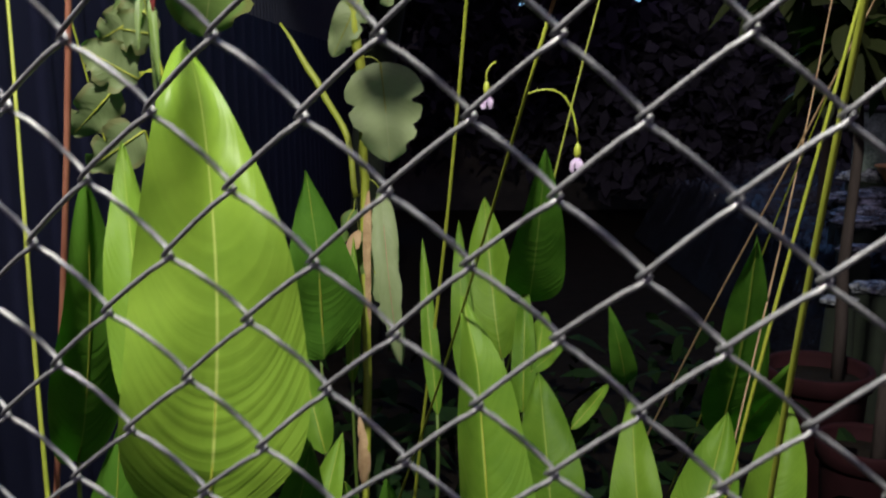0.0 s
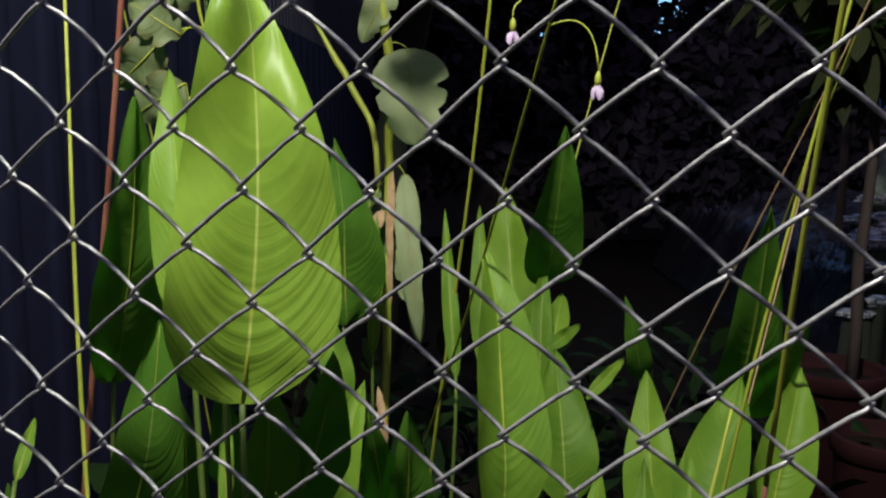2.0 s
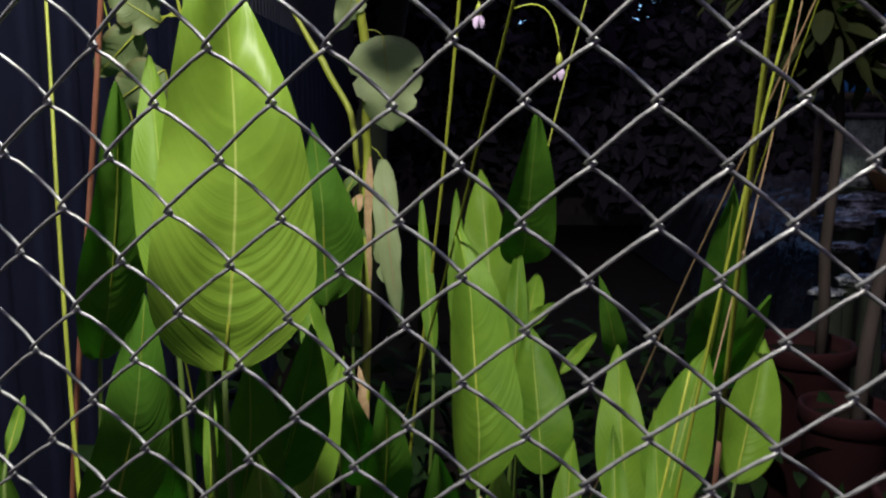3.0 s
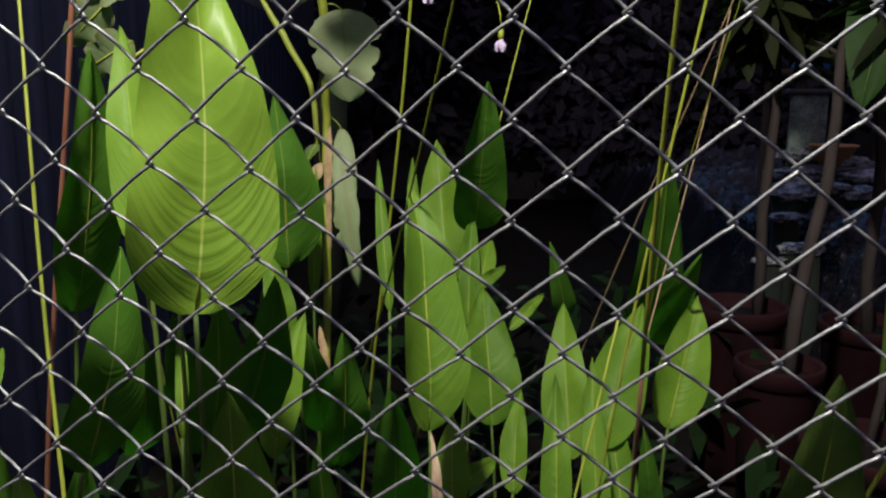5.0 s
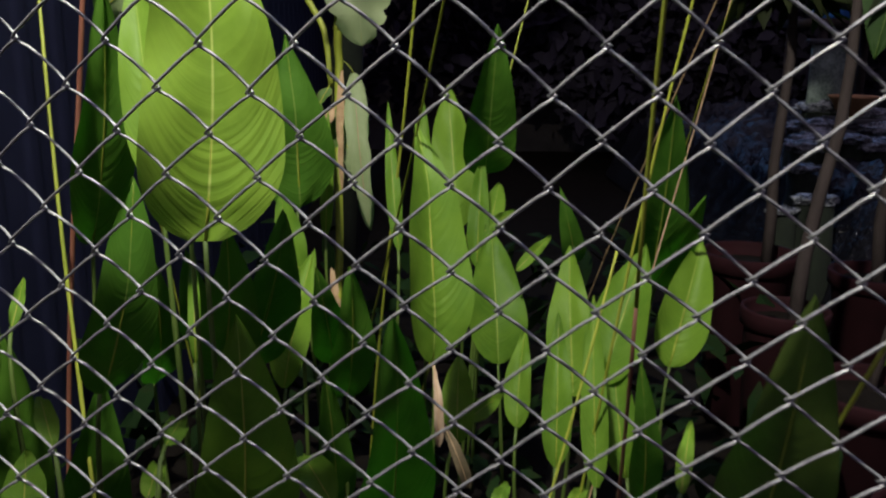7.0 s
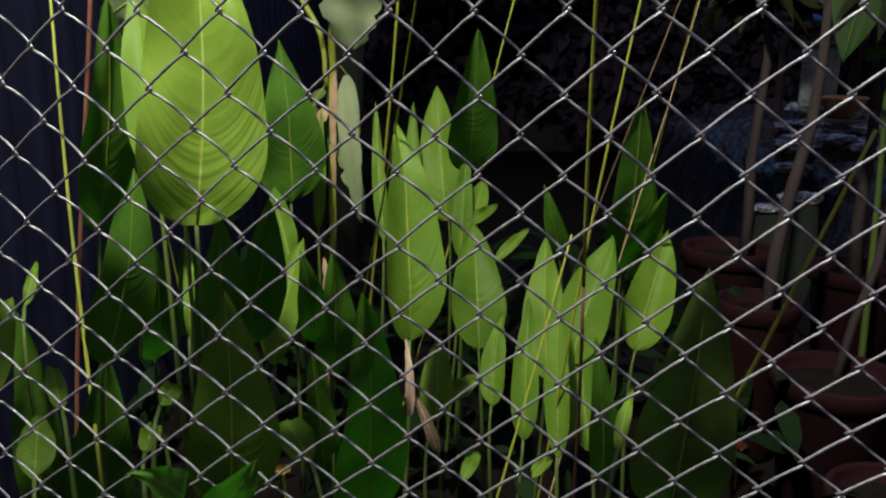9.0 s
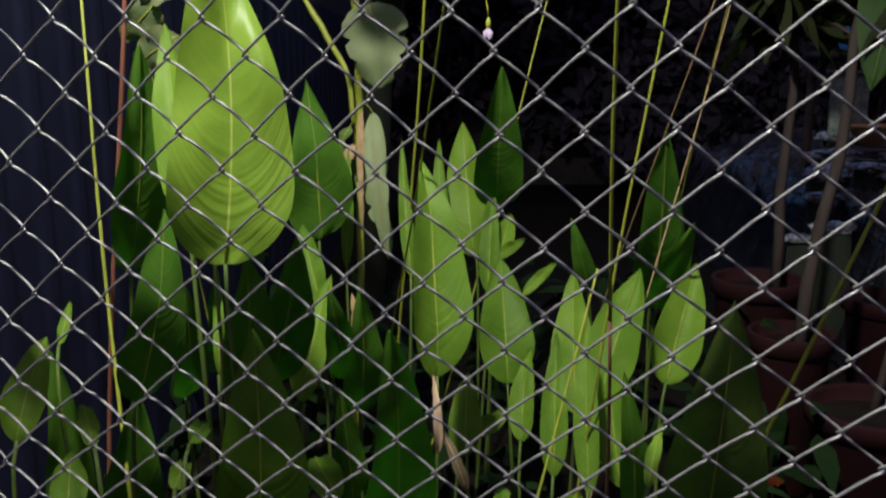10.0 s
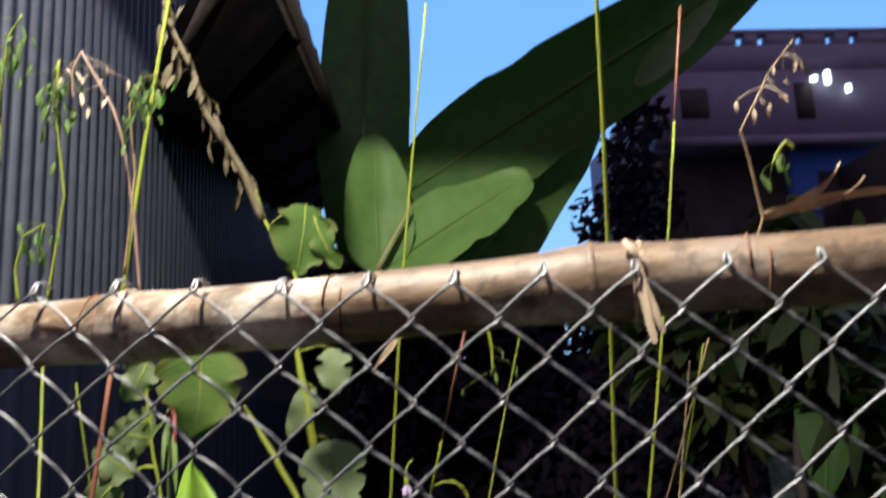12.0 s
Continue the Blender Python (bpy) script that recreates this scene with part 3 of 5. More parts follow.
def shoot(seed, tip, base, width, bend, fold, yaw, stalk, kind, form={}):
    root = thing("thalia_shoot", {"leaf": "light green broad pointed leaf with arching veins on a stalk", "dark": "broad pointed leaf on a stalk, darker green standing for shade", "old": "broad leaf close to the fence, dim dappled light in its colour"}[kind], "plant", "waterside leaf shoots behind the fence")
    # kind 'old' takes the leaf with dappled shade in its colour
    m = LEAF_DAPPLED if kind == "old" else LEAF_BROAD if form.get("swell") else LEAF_IN_SHADE if kind == "dark" else LEAF
    bm, ribs, axis = blade(tip, base, width, bend, fold, yaw, nu=44 if width > 0.1 else 22, nv=12 if width > 0.1 else 8, seed=seed, **form)
    b = part("leaf_blade", bm, m, root)
    bm = bmesh.new()
    w = max(width, 0.04)
    tube(bm, ribs, [0.0019 * (w / 0.18) ** 0.5 * (1 - 0.85 * i / 10) for i in range(11)], 5)
    part("midrib", bm, STEM, b, "pale yellow-green midrib")
    if stalk:
        r = random.Random(seed + 77)
        foot = Vector(base) + Vector((r.uniform(-0.05, 0.05), r.uniform(0.0, 0.1), 0))
        foot.z = -0.02
        bm = bmesh.new()
        q = Vector(base) - axis * 0.12
        tube(bm, bezier(base, q, foot, 9), [0.003 + 0.0025 * i / 8 for i in range(9)], 6)
        part("stalk", bm, STEM_DEEP, root)
    return root


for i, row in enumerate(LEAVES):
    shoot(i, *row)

# tall thin flower stalks: the line runs through (x0, y0) at z 0.8 and (x1, y1) at z 1.9
STALKS = [(-0.509, 1.091, -0.684, 1.474, 1.72, 0, 1.0), (-0.556, 1.211, -0.341, 0.99, 2.35, 1, 1.25), (-0.018, 1.67, 0.097, 1.323, 2.3, 0, 1.0),
          (-0.018, 1.517, 0.217, 0.455, 1.60, 2, 0.7), (0.2, 2.126, 0.496, 2.321, 1.75, 0, 0.9), (0.351, 0.889, 0.282, 0.477, 2.3, 5, 0.85),
          (0.376, 1.076, 0.514, 0.928, 2.13, 4, 0.7), (0.545, 1.829, 0.707, 1.078, 1.62, 3, 0.6), (0.547, 1.488, 0.978, 2.115, 1.62, 3, 0.5),
          (-0.572, 1.765, -0.638, 1.439, 1.6, 0, 0.7), (0.472, 0.582, 0.782, 0.333, 1.16, 0, 0.8), (0.3, 0.93, 0.64, 1.279, 0.94, 0, 0.7),
          (0.736, 2.083, 0.686, 1.158, 1.62, 0, 0.6)]
RED_FROM = {1: 1.58, 2: 1.46, 4: 1.97, 5: 0.9}


def flower_stalk(x0, y0, x1, y1, top, kind, thick, seed):
    label = ("tall thin upright yellow-green flower stalk", "tall stalk, reddish below and yellow-green above", "thin green stalk with a dark red upper part", "thin dry brownish grass stalk leaning", "thin yellow-green stalk with a dark red tip", "tall yellow-green stalk with a dark reddish foot")[kind]
    root = thing("flower_stalk", label, "plant", "thin stalks among the leaves")
    d = (Vector((x1, y1, 1.9)) - Vector((x0, y0, 0.8))) / 1.1
    n = 24
    p = [Vector((x0, y0, 0.8)) + d * (z - 0.8) + Vector((0.004 * math.sin(z * 5 + seed), 0, 0)) for z in [-0.02 + (top + 0.02) * i / (n - 1) for i in range(n)]]
    r = [(0.0041 - 0.0015 * i / (n - 1)) * thick for i in range(n)]
    cut = max(4, round((RED_FROM[kind] + 0.02) / (top + 0.02) * (n - 1))) if kind in RED_FROM else n
    low, high = {0: (STEM, STEM), 1: (STEM_RED, STEM), 5: (STEM_BROWN, STEM), 2: (STEM, STEM_RED), 4: (STEM, STEM_RED), 3: (STEM_TAN, STEM_TAN)}[kind]
    bm = bmesh.new()
    tube(bm, p[:cut + 1], r[:cut + 1], 6)
    part("lower_stalk" if cut < n else "stalk", bm, low, root)
    if cut < n:
        bm = bmesh.new()
        tube(bm, p[cut:], r[cut:], 6)
        part("upper_stalk", bm, high, root)
    return root


for i, s in enumerate(STALKS):
    flower_stalk(*s, i)


# ---- shed roof ----
def shed_roof():
    root = thing("shed_roof", "dark rusted lean-to roof on rough rafters over the wall", "roof", kind="structure")
    bm = bmesh.new()
    n = 70
    rows = []
    for i in range(n + 1):
        s = i / n
        inner = Vector((-0.95, 2.95, 2.78)).lerp(Vector((-0.95, 8.2, 3.5)), s)
        outer = Vector((-0.18, 1.1, 2.53)).lerp(Vector((-0.18, 8.2, 3.9)), s)
        wob = Vector((0, 0, 0.012 * math.sin(i * 1.9)))
        rows.append([bm.verts.new(inner.lerp(outer, k / 5) + wob) for k in range(6)])
    for a, b in zip(rows, rows[1:]):
        for k in range(5):
            bm.faces.new((a[k], a[k + 1], b[k + 1], b[k]))
    bmesh.ops.solidify(bm, geom=bm.faces[:], thickness=0.012)
    part("roof_sheet", bm, ROOF, root)
    for k, s in enumerate((0.02, 0.14, 0.28, 0.44, 0.62, 0.82)):
        inner = Vector((-0.92, 2.95, 2.73)).lerp(Vector((-0.92, 8.2, 3.45)), s)
        outer = Vector((-0.20, 1.1, 2.49)).lerp(Vector((-0.20, 8.2, 3.86)), s)
        bm = bmesh.new()
        tube(bm, [inner, (inner + outer) / 2 + Vector((0, 0, -0.01)), outer], 0.03, 8)
        part("rafter", bm, BARK, root)
    bm = bmesh.new()
    tube(bm, [(-0.2, 1.05, 2.48), (-0.2, 8.2, 3.86)], 0.028, 8)
    part("eave_pole", bm, BARK, root)


shed_roof()


# ---- vines and pale leaves by the shed ----
HEART = (0.30, 0.55)


def vine(label, stem, leaves, material, thick=0.006, group="vines by the shed"):
    """A twining stem with broad leaves on short stalks."""
    root = thing("vine", label, "plant", group)
    bm = bmesh.new()
    n = len(stem)
    pts = []
    for i in range(n - 1):
        a, b = Vector(stem[i]), Vector(stem[i + 1])
        pts += [a.lerp(b, k / 6) + Vector((0.002 * math.sin(i * 3 + k), 0.002 * math.cos(i * 2 + k), 0)) for k in range(6)]
    pts.append(Vector(stem[-1]))
    tube(bm, pts, [thick * (1 - 0.25 * i / len(pts)) * min(1.0, 0.3 + i / 7) for i in range(len(pts))], 8)
    part("stem", bm, STEM, root)
    for k, (tip, base, w, yaw) in enumerate(leaves):
        bm, ribs, axis = blade(tip, base, w, 0.015, 0.05, yaw, nu=30, nv=10, shape=HEART, wavy=0.008, seed=300 + k, tear=0.6, ripple=0.03)
        b = part("leaf", bm, material, root)
        bm = bmesh.new()
        tube(bm, ribs, [0.0018 * (1 - 0.08 * i) for i in range(11)], 5)
        part("midrib", bm, STEM, b)
        near = min(pts, key=lambda q: (q - Vector(base)).length)
        bm = bmesh.new()
        tube(bm, bezier(base, (Vector(base) + near) / 2 + Vector((0, 0, 0.02)), near, 7), 0.0016, 5)
        part("leaf_stalk", bm, STEM, root)


vine("pale torn heart-shaped leaves on a yellow-green climbing stem", [(-0.227, 2.062, 1.76), (-0.188, 2.079, 1.565), (-0.172, 2.094, 1.403), (-0.174, 2.113, 1.174), (-0.171, 1.976, 0.609), (-0.185, 1.892, 0.264)],
     [((-0.112, 2.11, 1.215), (-0.129, 2.088, 1.449), 0.186, 0), ((-0.107, 2.076, 1.574), (-0.116, 2.065, 1.703), 0.107, 0), ((-0.238, 2.09, 1.463), (-0.17, 2.076, 1.596), 0.077, 0), ((-0.083, 2.006, 0.735), (-0.134, 2.105, 1.143), 0.071, 30), ((-0.108, 2.021, 0.798), (-0.157, 2.063, 0.97), 0.065, -30), ((0.041, 2.053, 1.786), (-0.002, 2.06, 1.724), 0.058, 0)], LEAF_PALE, 0.013)
vine("yellowing side stem climbing towards the roof", [(-0.429, 2.472, 1.567), (-0.33, 2.451, 1.408), (-0.248, 2.43, 1.257), (-0.226, 2.405, 1.09)],
     [((-0.238, 2.04, 0.989), (-0.196, 2.057, 1.108), 0.036, 40), ((-0.23, 2.055, 0.938), (-0.19, 2.082, 1.048), 0.039, 30), ((-0.164, 2.033, 0.844), (-0.166, 2.101, 1.127), 0.042, 20)], LEAF_VINE, 0.011)
vine("broad dull green leaves of a climber on the shed", [(-0.442, 1.373, 1.664), (-0.427, 1.388, 1.502), (-0.406, 1.402, 1.34), (-0.482, 1.368, 1.276), (-0.497, 1.34, 1.082)],
     [((-0.477, 1.384, 1.551), (-0.432, 1.376, 1.629), 0.069, 0), ((-0.491, 1.39, 1.494), (-0.422, 1.39, 1.479), 0.071, 0), ((-0.539, 1.394, 1.462), (-0.455, 1.397, 1.412), 0.081, 0), ((-0.569, 1.407, 1.326), (-0.49, 1.398, 1.402), 0.071, 0), ((-0.509, 1.393, 1.472), (-0.45, 1.388, 1.504), 0.065, 0), ((-0.534, 1.367, 1.277), (-0.447, 1.377, 1.332), 0.081, 0), ((-0.479, 1.398, 1.492), (-0.426, 1.404, 1.526), 0.069, 0)], LEAF_DULL, 0.0032)
vine("green and brown-edged broad leaf reaching over the rail", [(-0.244, 1.486, 2.019), (-0.211, 1.494, 1.924), (-0.154, 1.503, 1.815), (-0.111, 1.516, 1.663)],
     [((-0.348, 1.388, 1.475), (-0.329, 1.371, 1.658), 0.19, -20), ((-0.154, 1.503, 1.815), (-0.127, 1.488, 1.97), 0.156, -10), ((-0.053, 1.499, 1.828), (-0.11, 1.49, 1.944), 0.065, 20)], LEAF_EDGE, 0.004)


# ---- banana plant ----
def banana():
    root = thing("banana_plant", "broad dark green banana leaves rising behind the fence", "banana plant")
    bm = bmesh.new()
    tube(bm, [(-0.42, 4.5, -0.03), (-0.36, 4.45, 1.2), (-0.15, 4.1, 2.05), (0.02, 3.75, 2.28)], [0.10, 0.085, 0.06, 0.03], 12)
    # the darkness behind the leaves is put into the trunk's colour
    part("trunk", bm, BLACKISH, root, "sheathed trunk coloured near black for the dark around it")
    for k, (tip, base, w, bend, fold, up, yaw) in enumerate(BANANA_LEAVES):
        bm, ribs, axis = blade(tip, base, w, bend, fold, yaw, nu=34, nv=10, shape=(0.34, 0.45), wavy=0.012, seed=500 + k, up=up, tear=0.10)
        b = part("leaf", bm, BANANA_LIT if k in (2, 3) else BANANA, root, "lamp-lit lower part of a leaf in a paler green" if k in (2, 3) else "")
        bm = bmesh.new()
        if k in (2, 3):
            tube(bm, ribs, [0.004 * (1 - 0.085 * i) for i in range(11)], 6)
            part("midrib", bm, BANANA_LIT, b)
        else:
            tube(bm, ribs, [0.013 * (1 - 0.085 * i) for i in range(11)], 6)
            part("midrib", bm, STEM_DEEP, b)
    bm = bmesh.new()
    tube(bm, bezier((-0.003, 3.52, 2.186), (0.08, 3.5, 2.333), (0.163, 3.5, 2.476), 8), [0.017 - 0.0008 * i for i in range(8)], 8)
    part("leaf_stalk", bm, STEM_PALE, root, "thick pale leaf stalk")


BANANA_LEAVES = [
    ((0.009, 3.9, 4.519), (-0.076, 4.1, 2.317), 0.492, 0.08, 0.12, None, 0),
    ((2.191, 3.6, 3.848), (0.083, 3.95, 2.606), 0.604, 0.06, 0.12, (0.35, -0.85, -0.4), 0),
    # two paler blades stand for the lamp-lit lower part of one leaf
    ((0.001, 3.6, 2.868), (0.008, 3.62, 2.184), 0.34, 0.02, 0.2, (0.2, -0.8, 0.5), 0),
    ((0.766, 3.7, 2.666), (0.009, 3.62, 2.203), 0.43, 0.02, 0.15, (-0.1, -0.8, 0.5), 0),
    ((1.28, 4.2, 3.259), (0.398, 4.3, 2.243), 0.54, 0.04, 0.1, (0.3, -0.9, -0.3), 0),
]
banana()

# ---- right-hand side: potted trees, a black sheet, clutter ----
def flower_pot(x, y, z_rim, r, label):
    root = thing("flower_pot", label, "flower pot", "clay pots")
    h = min(z_rim + 0.02, 1.3 * r + 0.1)
    if z_rim - h > -0.02:
        h = z_rim + 0.01
    z0 = z_rim - h
    bm = bmesh.new()
    lathe(bm, [(0.70 * r, 0), (0.74 * r, 0.01), (0.93 * r, h - 0.06), (0.95 * r, h - 0.055), (1.03 * r, h - 0.05), (1.04 * r, h - 0.006), (1.02 * r, h), (0.95 * r, h), (0.92 * r, h - 0.01), (0.88 * r, h - 0.05)], 32, (x, y, z0))
    part("pot_body", bm, SHADED_CLAY, root)
    bm = bmesh.new()
    n = 20
    c = bm.verts.new((x, y, z_rim - 0.035))
    ring = [bm.verts.new((x + 0.915 * r * math.cos(k * 6.2832 / n), y + 0.915 * r * math.sin(k * 6.2832 / n), z_rim - 0.045)) for k in range(n)]
    for k in range(n):
        bm.faces.new((c, ring[k], ring[(k + 1) % n]))
    part("potting_soil", bm, SOIL, root)


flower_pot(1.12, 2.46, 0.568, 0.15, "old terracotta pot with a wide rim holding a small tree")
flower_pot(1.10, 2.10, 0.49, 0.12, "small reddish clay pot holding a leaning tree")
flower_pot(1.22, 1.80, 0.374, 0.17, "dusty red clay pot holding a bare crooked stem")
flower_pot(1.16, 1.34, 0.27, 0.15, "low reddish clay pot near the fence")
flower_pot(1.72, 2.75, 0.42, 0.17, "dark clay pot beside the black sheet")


def leafy_tree(x, y, z0, height, lean, crown, seed, label, trunk_r=0.016, leaf=0.16, count=60, wide=0.04):
    rnd = random.Random(seed)
    root = thing("potted_tree", label, "tree", "small trees in pots")
    base = Vector((x, y, z0))
    top = base + Vector((lean[0], lean[1], height))
    pts = [base.lerp(top, k / 8) + Vector((0.012 * math.sin(k * 1.7 + seed), 0.012 * math.cos(k * 1.3), 0)) for k in range(9)]
    bm = bmesh.new()
    tube(bm, pts, [trunk_r * (1 - 0.45 * k / 8) for k in range(9)], 9)
    part("trunk", bm, BARK, root)
    tips = []
    for k in range(7):
        a = k * 2.4 + seed
        s = pts[5 + k % 4]
        e = s + Vector((math.cos(a) * crown * rnd.uniform(0.5, 0.9), math.sin(a) * crown * rnd.uniform(0.4, 0.8), rnd.uniform(0.08, 0.35)))
        bm = bmesh.new()
        tube(bm, bezier(s, (s + e) / 2 + Vector((0, 0, 0.05)), e, 6), [0.007 - 0.0008 * i for i in range(6)], 6)
        part("limb", bm, BARK, root)
        tips.append((s, e))
    bm = bmesh.new()
    uvl = bm.loops.layers.uv.new("UVMap")
    for k in range(count):
        s, e = tips[k % 7]
        p = s.lerp(e, rnd.uniform(0.45, 1.08)) + Vector((rnd.gauss(0, 0.03), rnd.gauss(0, 0.03), rnd.gauss(0, 0.03)))
        d = Vector((rnd.gauss(0, 1), rnd.gauss(0, 1), rnd.gauss(-0.15, 0.6))).normalized()
        side = d.cross(Vector((rnd.gauss(0, 0.4), rnd.gauss(0, 0.4), 1))).normalized()
        ln = leaf * rnd.uniform(0.6, 1.2)
        prev = None
        for i in range(7):
            u = i / 6
            w = wide * (u ** 0.5) * (1 - u) ** 0.7 * 1.6 + 0.0004
            c = p + d * (u * ln) + Vector((0, 0, -0.25 * ln * u * u))
            row = (bm.verts.new(c - side * w), bm.verts.new(c + Vector((0, 0, -0.3 * w))), bm.verts.new(c + side * w))
            if prev:
                for q in (0, 1):
                    f = bm.faces.new((prev[q], prev[q + 1], row[q + 1], row[q]))
                    for l, tv in zip(f.loops, ((q / 2, (i - 1) / 6), ((q + 1) / 2, (i - 1) / 6), ((q + 1) / 2, u), (q / 2, u))):
                        l[uvl].uv = tv
            prev = row
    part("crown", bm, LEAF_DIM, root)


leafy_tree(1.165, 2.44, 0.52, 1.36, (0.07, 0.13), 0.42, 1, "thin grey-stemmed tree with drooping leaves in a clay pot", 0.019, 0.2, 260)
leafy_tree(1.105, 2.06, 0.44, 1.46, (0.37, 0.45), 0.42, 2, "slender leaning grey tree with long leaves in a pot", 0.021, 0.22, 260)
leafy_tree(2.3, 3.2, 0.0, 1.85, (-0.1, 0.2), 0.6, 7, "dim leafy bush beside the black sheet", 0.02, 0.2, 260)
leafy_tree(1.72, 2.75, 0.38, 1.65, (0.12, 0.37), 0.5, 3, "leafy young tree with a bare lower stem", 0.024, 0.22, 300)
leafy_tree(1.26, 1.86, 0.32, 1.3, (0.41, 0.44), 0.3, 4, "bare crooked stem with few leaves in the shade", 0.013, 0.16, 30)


def black_sheet():
    bm = bmesh.new()
    n = 170
    vs = {}
    for i in range(n + 1):
        for j in range(n + 1):
            x, y = 1.75 + 5.5 * i / n, 3.1 + 4.7 * j / n
            rim = min(i, j, n - i, n - j) / 8
            z = 0.52 + 0.20 * noise.noise((x * 1.1, y * 1.1, 3)) + 0.20 * (0.5 - abs(noise.noise((x * 2.6, y * 4.2, 7)))) + 0.12 * (0.4 - abs(noise.noise((x * 6, y * 9, 1)))) + 0.05 * noise.noise((x * 15, y * 22, 5))
            z = z * min(1.0, rim) - 0.01
            vs[i, j] = bm.verts.new((x, y, z))
    for i in range(n):
        for j in range(n):
            bm.faces.new((vs[i, j], vs[i + 1, j], vs[i + 1, j + 1], vs[i, j + 1]))
    tagged(link("plastic_sheet", bm, TARP), "crumpled glossy black plastic sheet spread over a heap", "tarpaulin")


black_sheet()


def far_house():
    root = thing("apartment_building", "dusk-dark plastered house with a pierced parapet and blue lower wall", "building")
    x0, x1, y = 4.55, 14.0, 12.6
    bm = bmesh.new()
    box(bm, (x0, y, 5.72), (x1, y + 5, 6.95))
    part("upper_wall", bm, FAR_WALL, root)
    bm = bmesh.new()
    box(bm, (x0 - 0.25, y - 0.35, 5.58), (x1, y + 0.004, 5.72))
    part("ledge", bm, FAR_WALL, root)
    bm = bmesh.new()
    box(bm, (x0, y + 0.3, -0.05), (x1, y + 5, 5.58))
    part("lower_wall", bm, ROOF, root)
    bm = bmesh.new()
    box(bm, (6.6, y - 0.02, 3.9), (x1, y + 0.29, 5.575))
    part("blue_wall", bm, FAR_BLUE, root, "deep blue painted wall under the ledge")
    bm = bmesh.new()
    box(bm, (x0 + 0.4, y + 0.1, 6.95), (x1, y + 0.3, 7.46))
    part("parapet_base", bm, FAR_WALL, root)
    bm = bmesh.new()
    box(bm, (x0 + 0.4, y + 0.1, 7.65), (x1, y + 0.3, 7.74))
    part("parapet_top", bm, FAR_WALL, root)
    edge = x0 + 0.4
    for hx in (5.35, 6.05, 6.42, 7.08, 7.6, 8.02, 8.7, 9.4, 10.1):
        bm = bmesh.new()
        box(bm, (edge, y + 0.1, 7.46), (hx - 0.085, y + 0.3, 7.65))
        part("parapet_block", bm, FAR_WALL, root)
        edge = hx + 0.085
    for wx, wz, w, h in ((5.1, 6.15, 0.45, 0.5), (6.95, 6.1, 0.3, 0.62), (5.2, 3.2, 0.7, 1.3), (7.4, 4.2, 0.8, 1.0), (8.9, 4.2, 0.8, 1.0)):
        bm = bmesh.new()
        box(bm, (wx - w / 2, y - 0.03, wz), (wx + w / 2, y + 0.02 if wz > 5.7 else y + 0.29, wz + h))
        win = part("window", bm, ROOF, root, "dark unlit window")
    m, nt, out = mat("lamp_glow")
    e = nd(nt, "Emission", Strength=3.0)
    e.inputs["Color"].default_value = (0.85, 0.95, 1.0, 1)
    nt.links.new(e.outputs[0], out.inputs["Surface"])
    for lx, lz, w, h in ((7.10, 6.70, 0.06, 0.10), (7.33, 6.64, 0.055, 0.26), (7.66, 6.50, 0.05, 0.15)):
        bm = bmesh.new()
        lathe(bm, [(0.3 * w, 0), (w, 0.1 * h), (w, 0.9 * h), (0.3 * w, h)], 12, (lx, y - 0.12, lz))
        part("wall_lamp", bm, m, root, "lit white wall lamp")
    m, nt, out = mat("window_glow")
    e = nd(nt, "Emission", Strength=1.2)
    e.inputs["Color"].default_value = (0.45, 0.95, 0.75, 1)
    nt.links.new(e.outputs[0], out.inputs["Surface"])
    bm = bmesh.new()
    box(bm, (7.95, y - 0.06, 4.5), (8.35, y - 0.024, 5.0))
    part("lit_window", bm, m, root, "pale green lit window")


far_house()


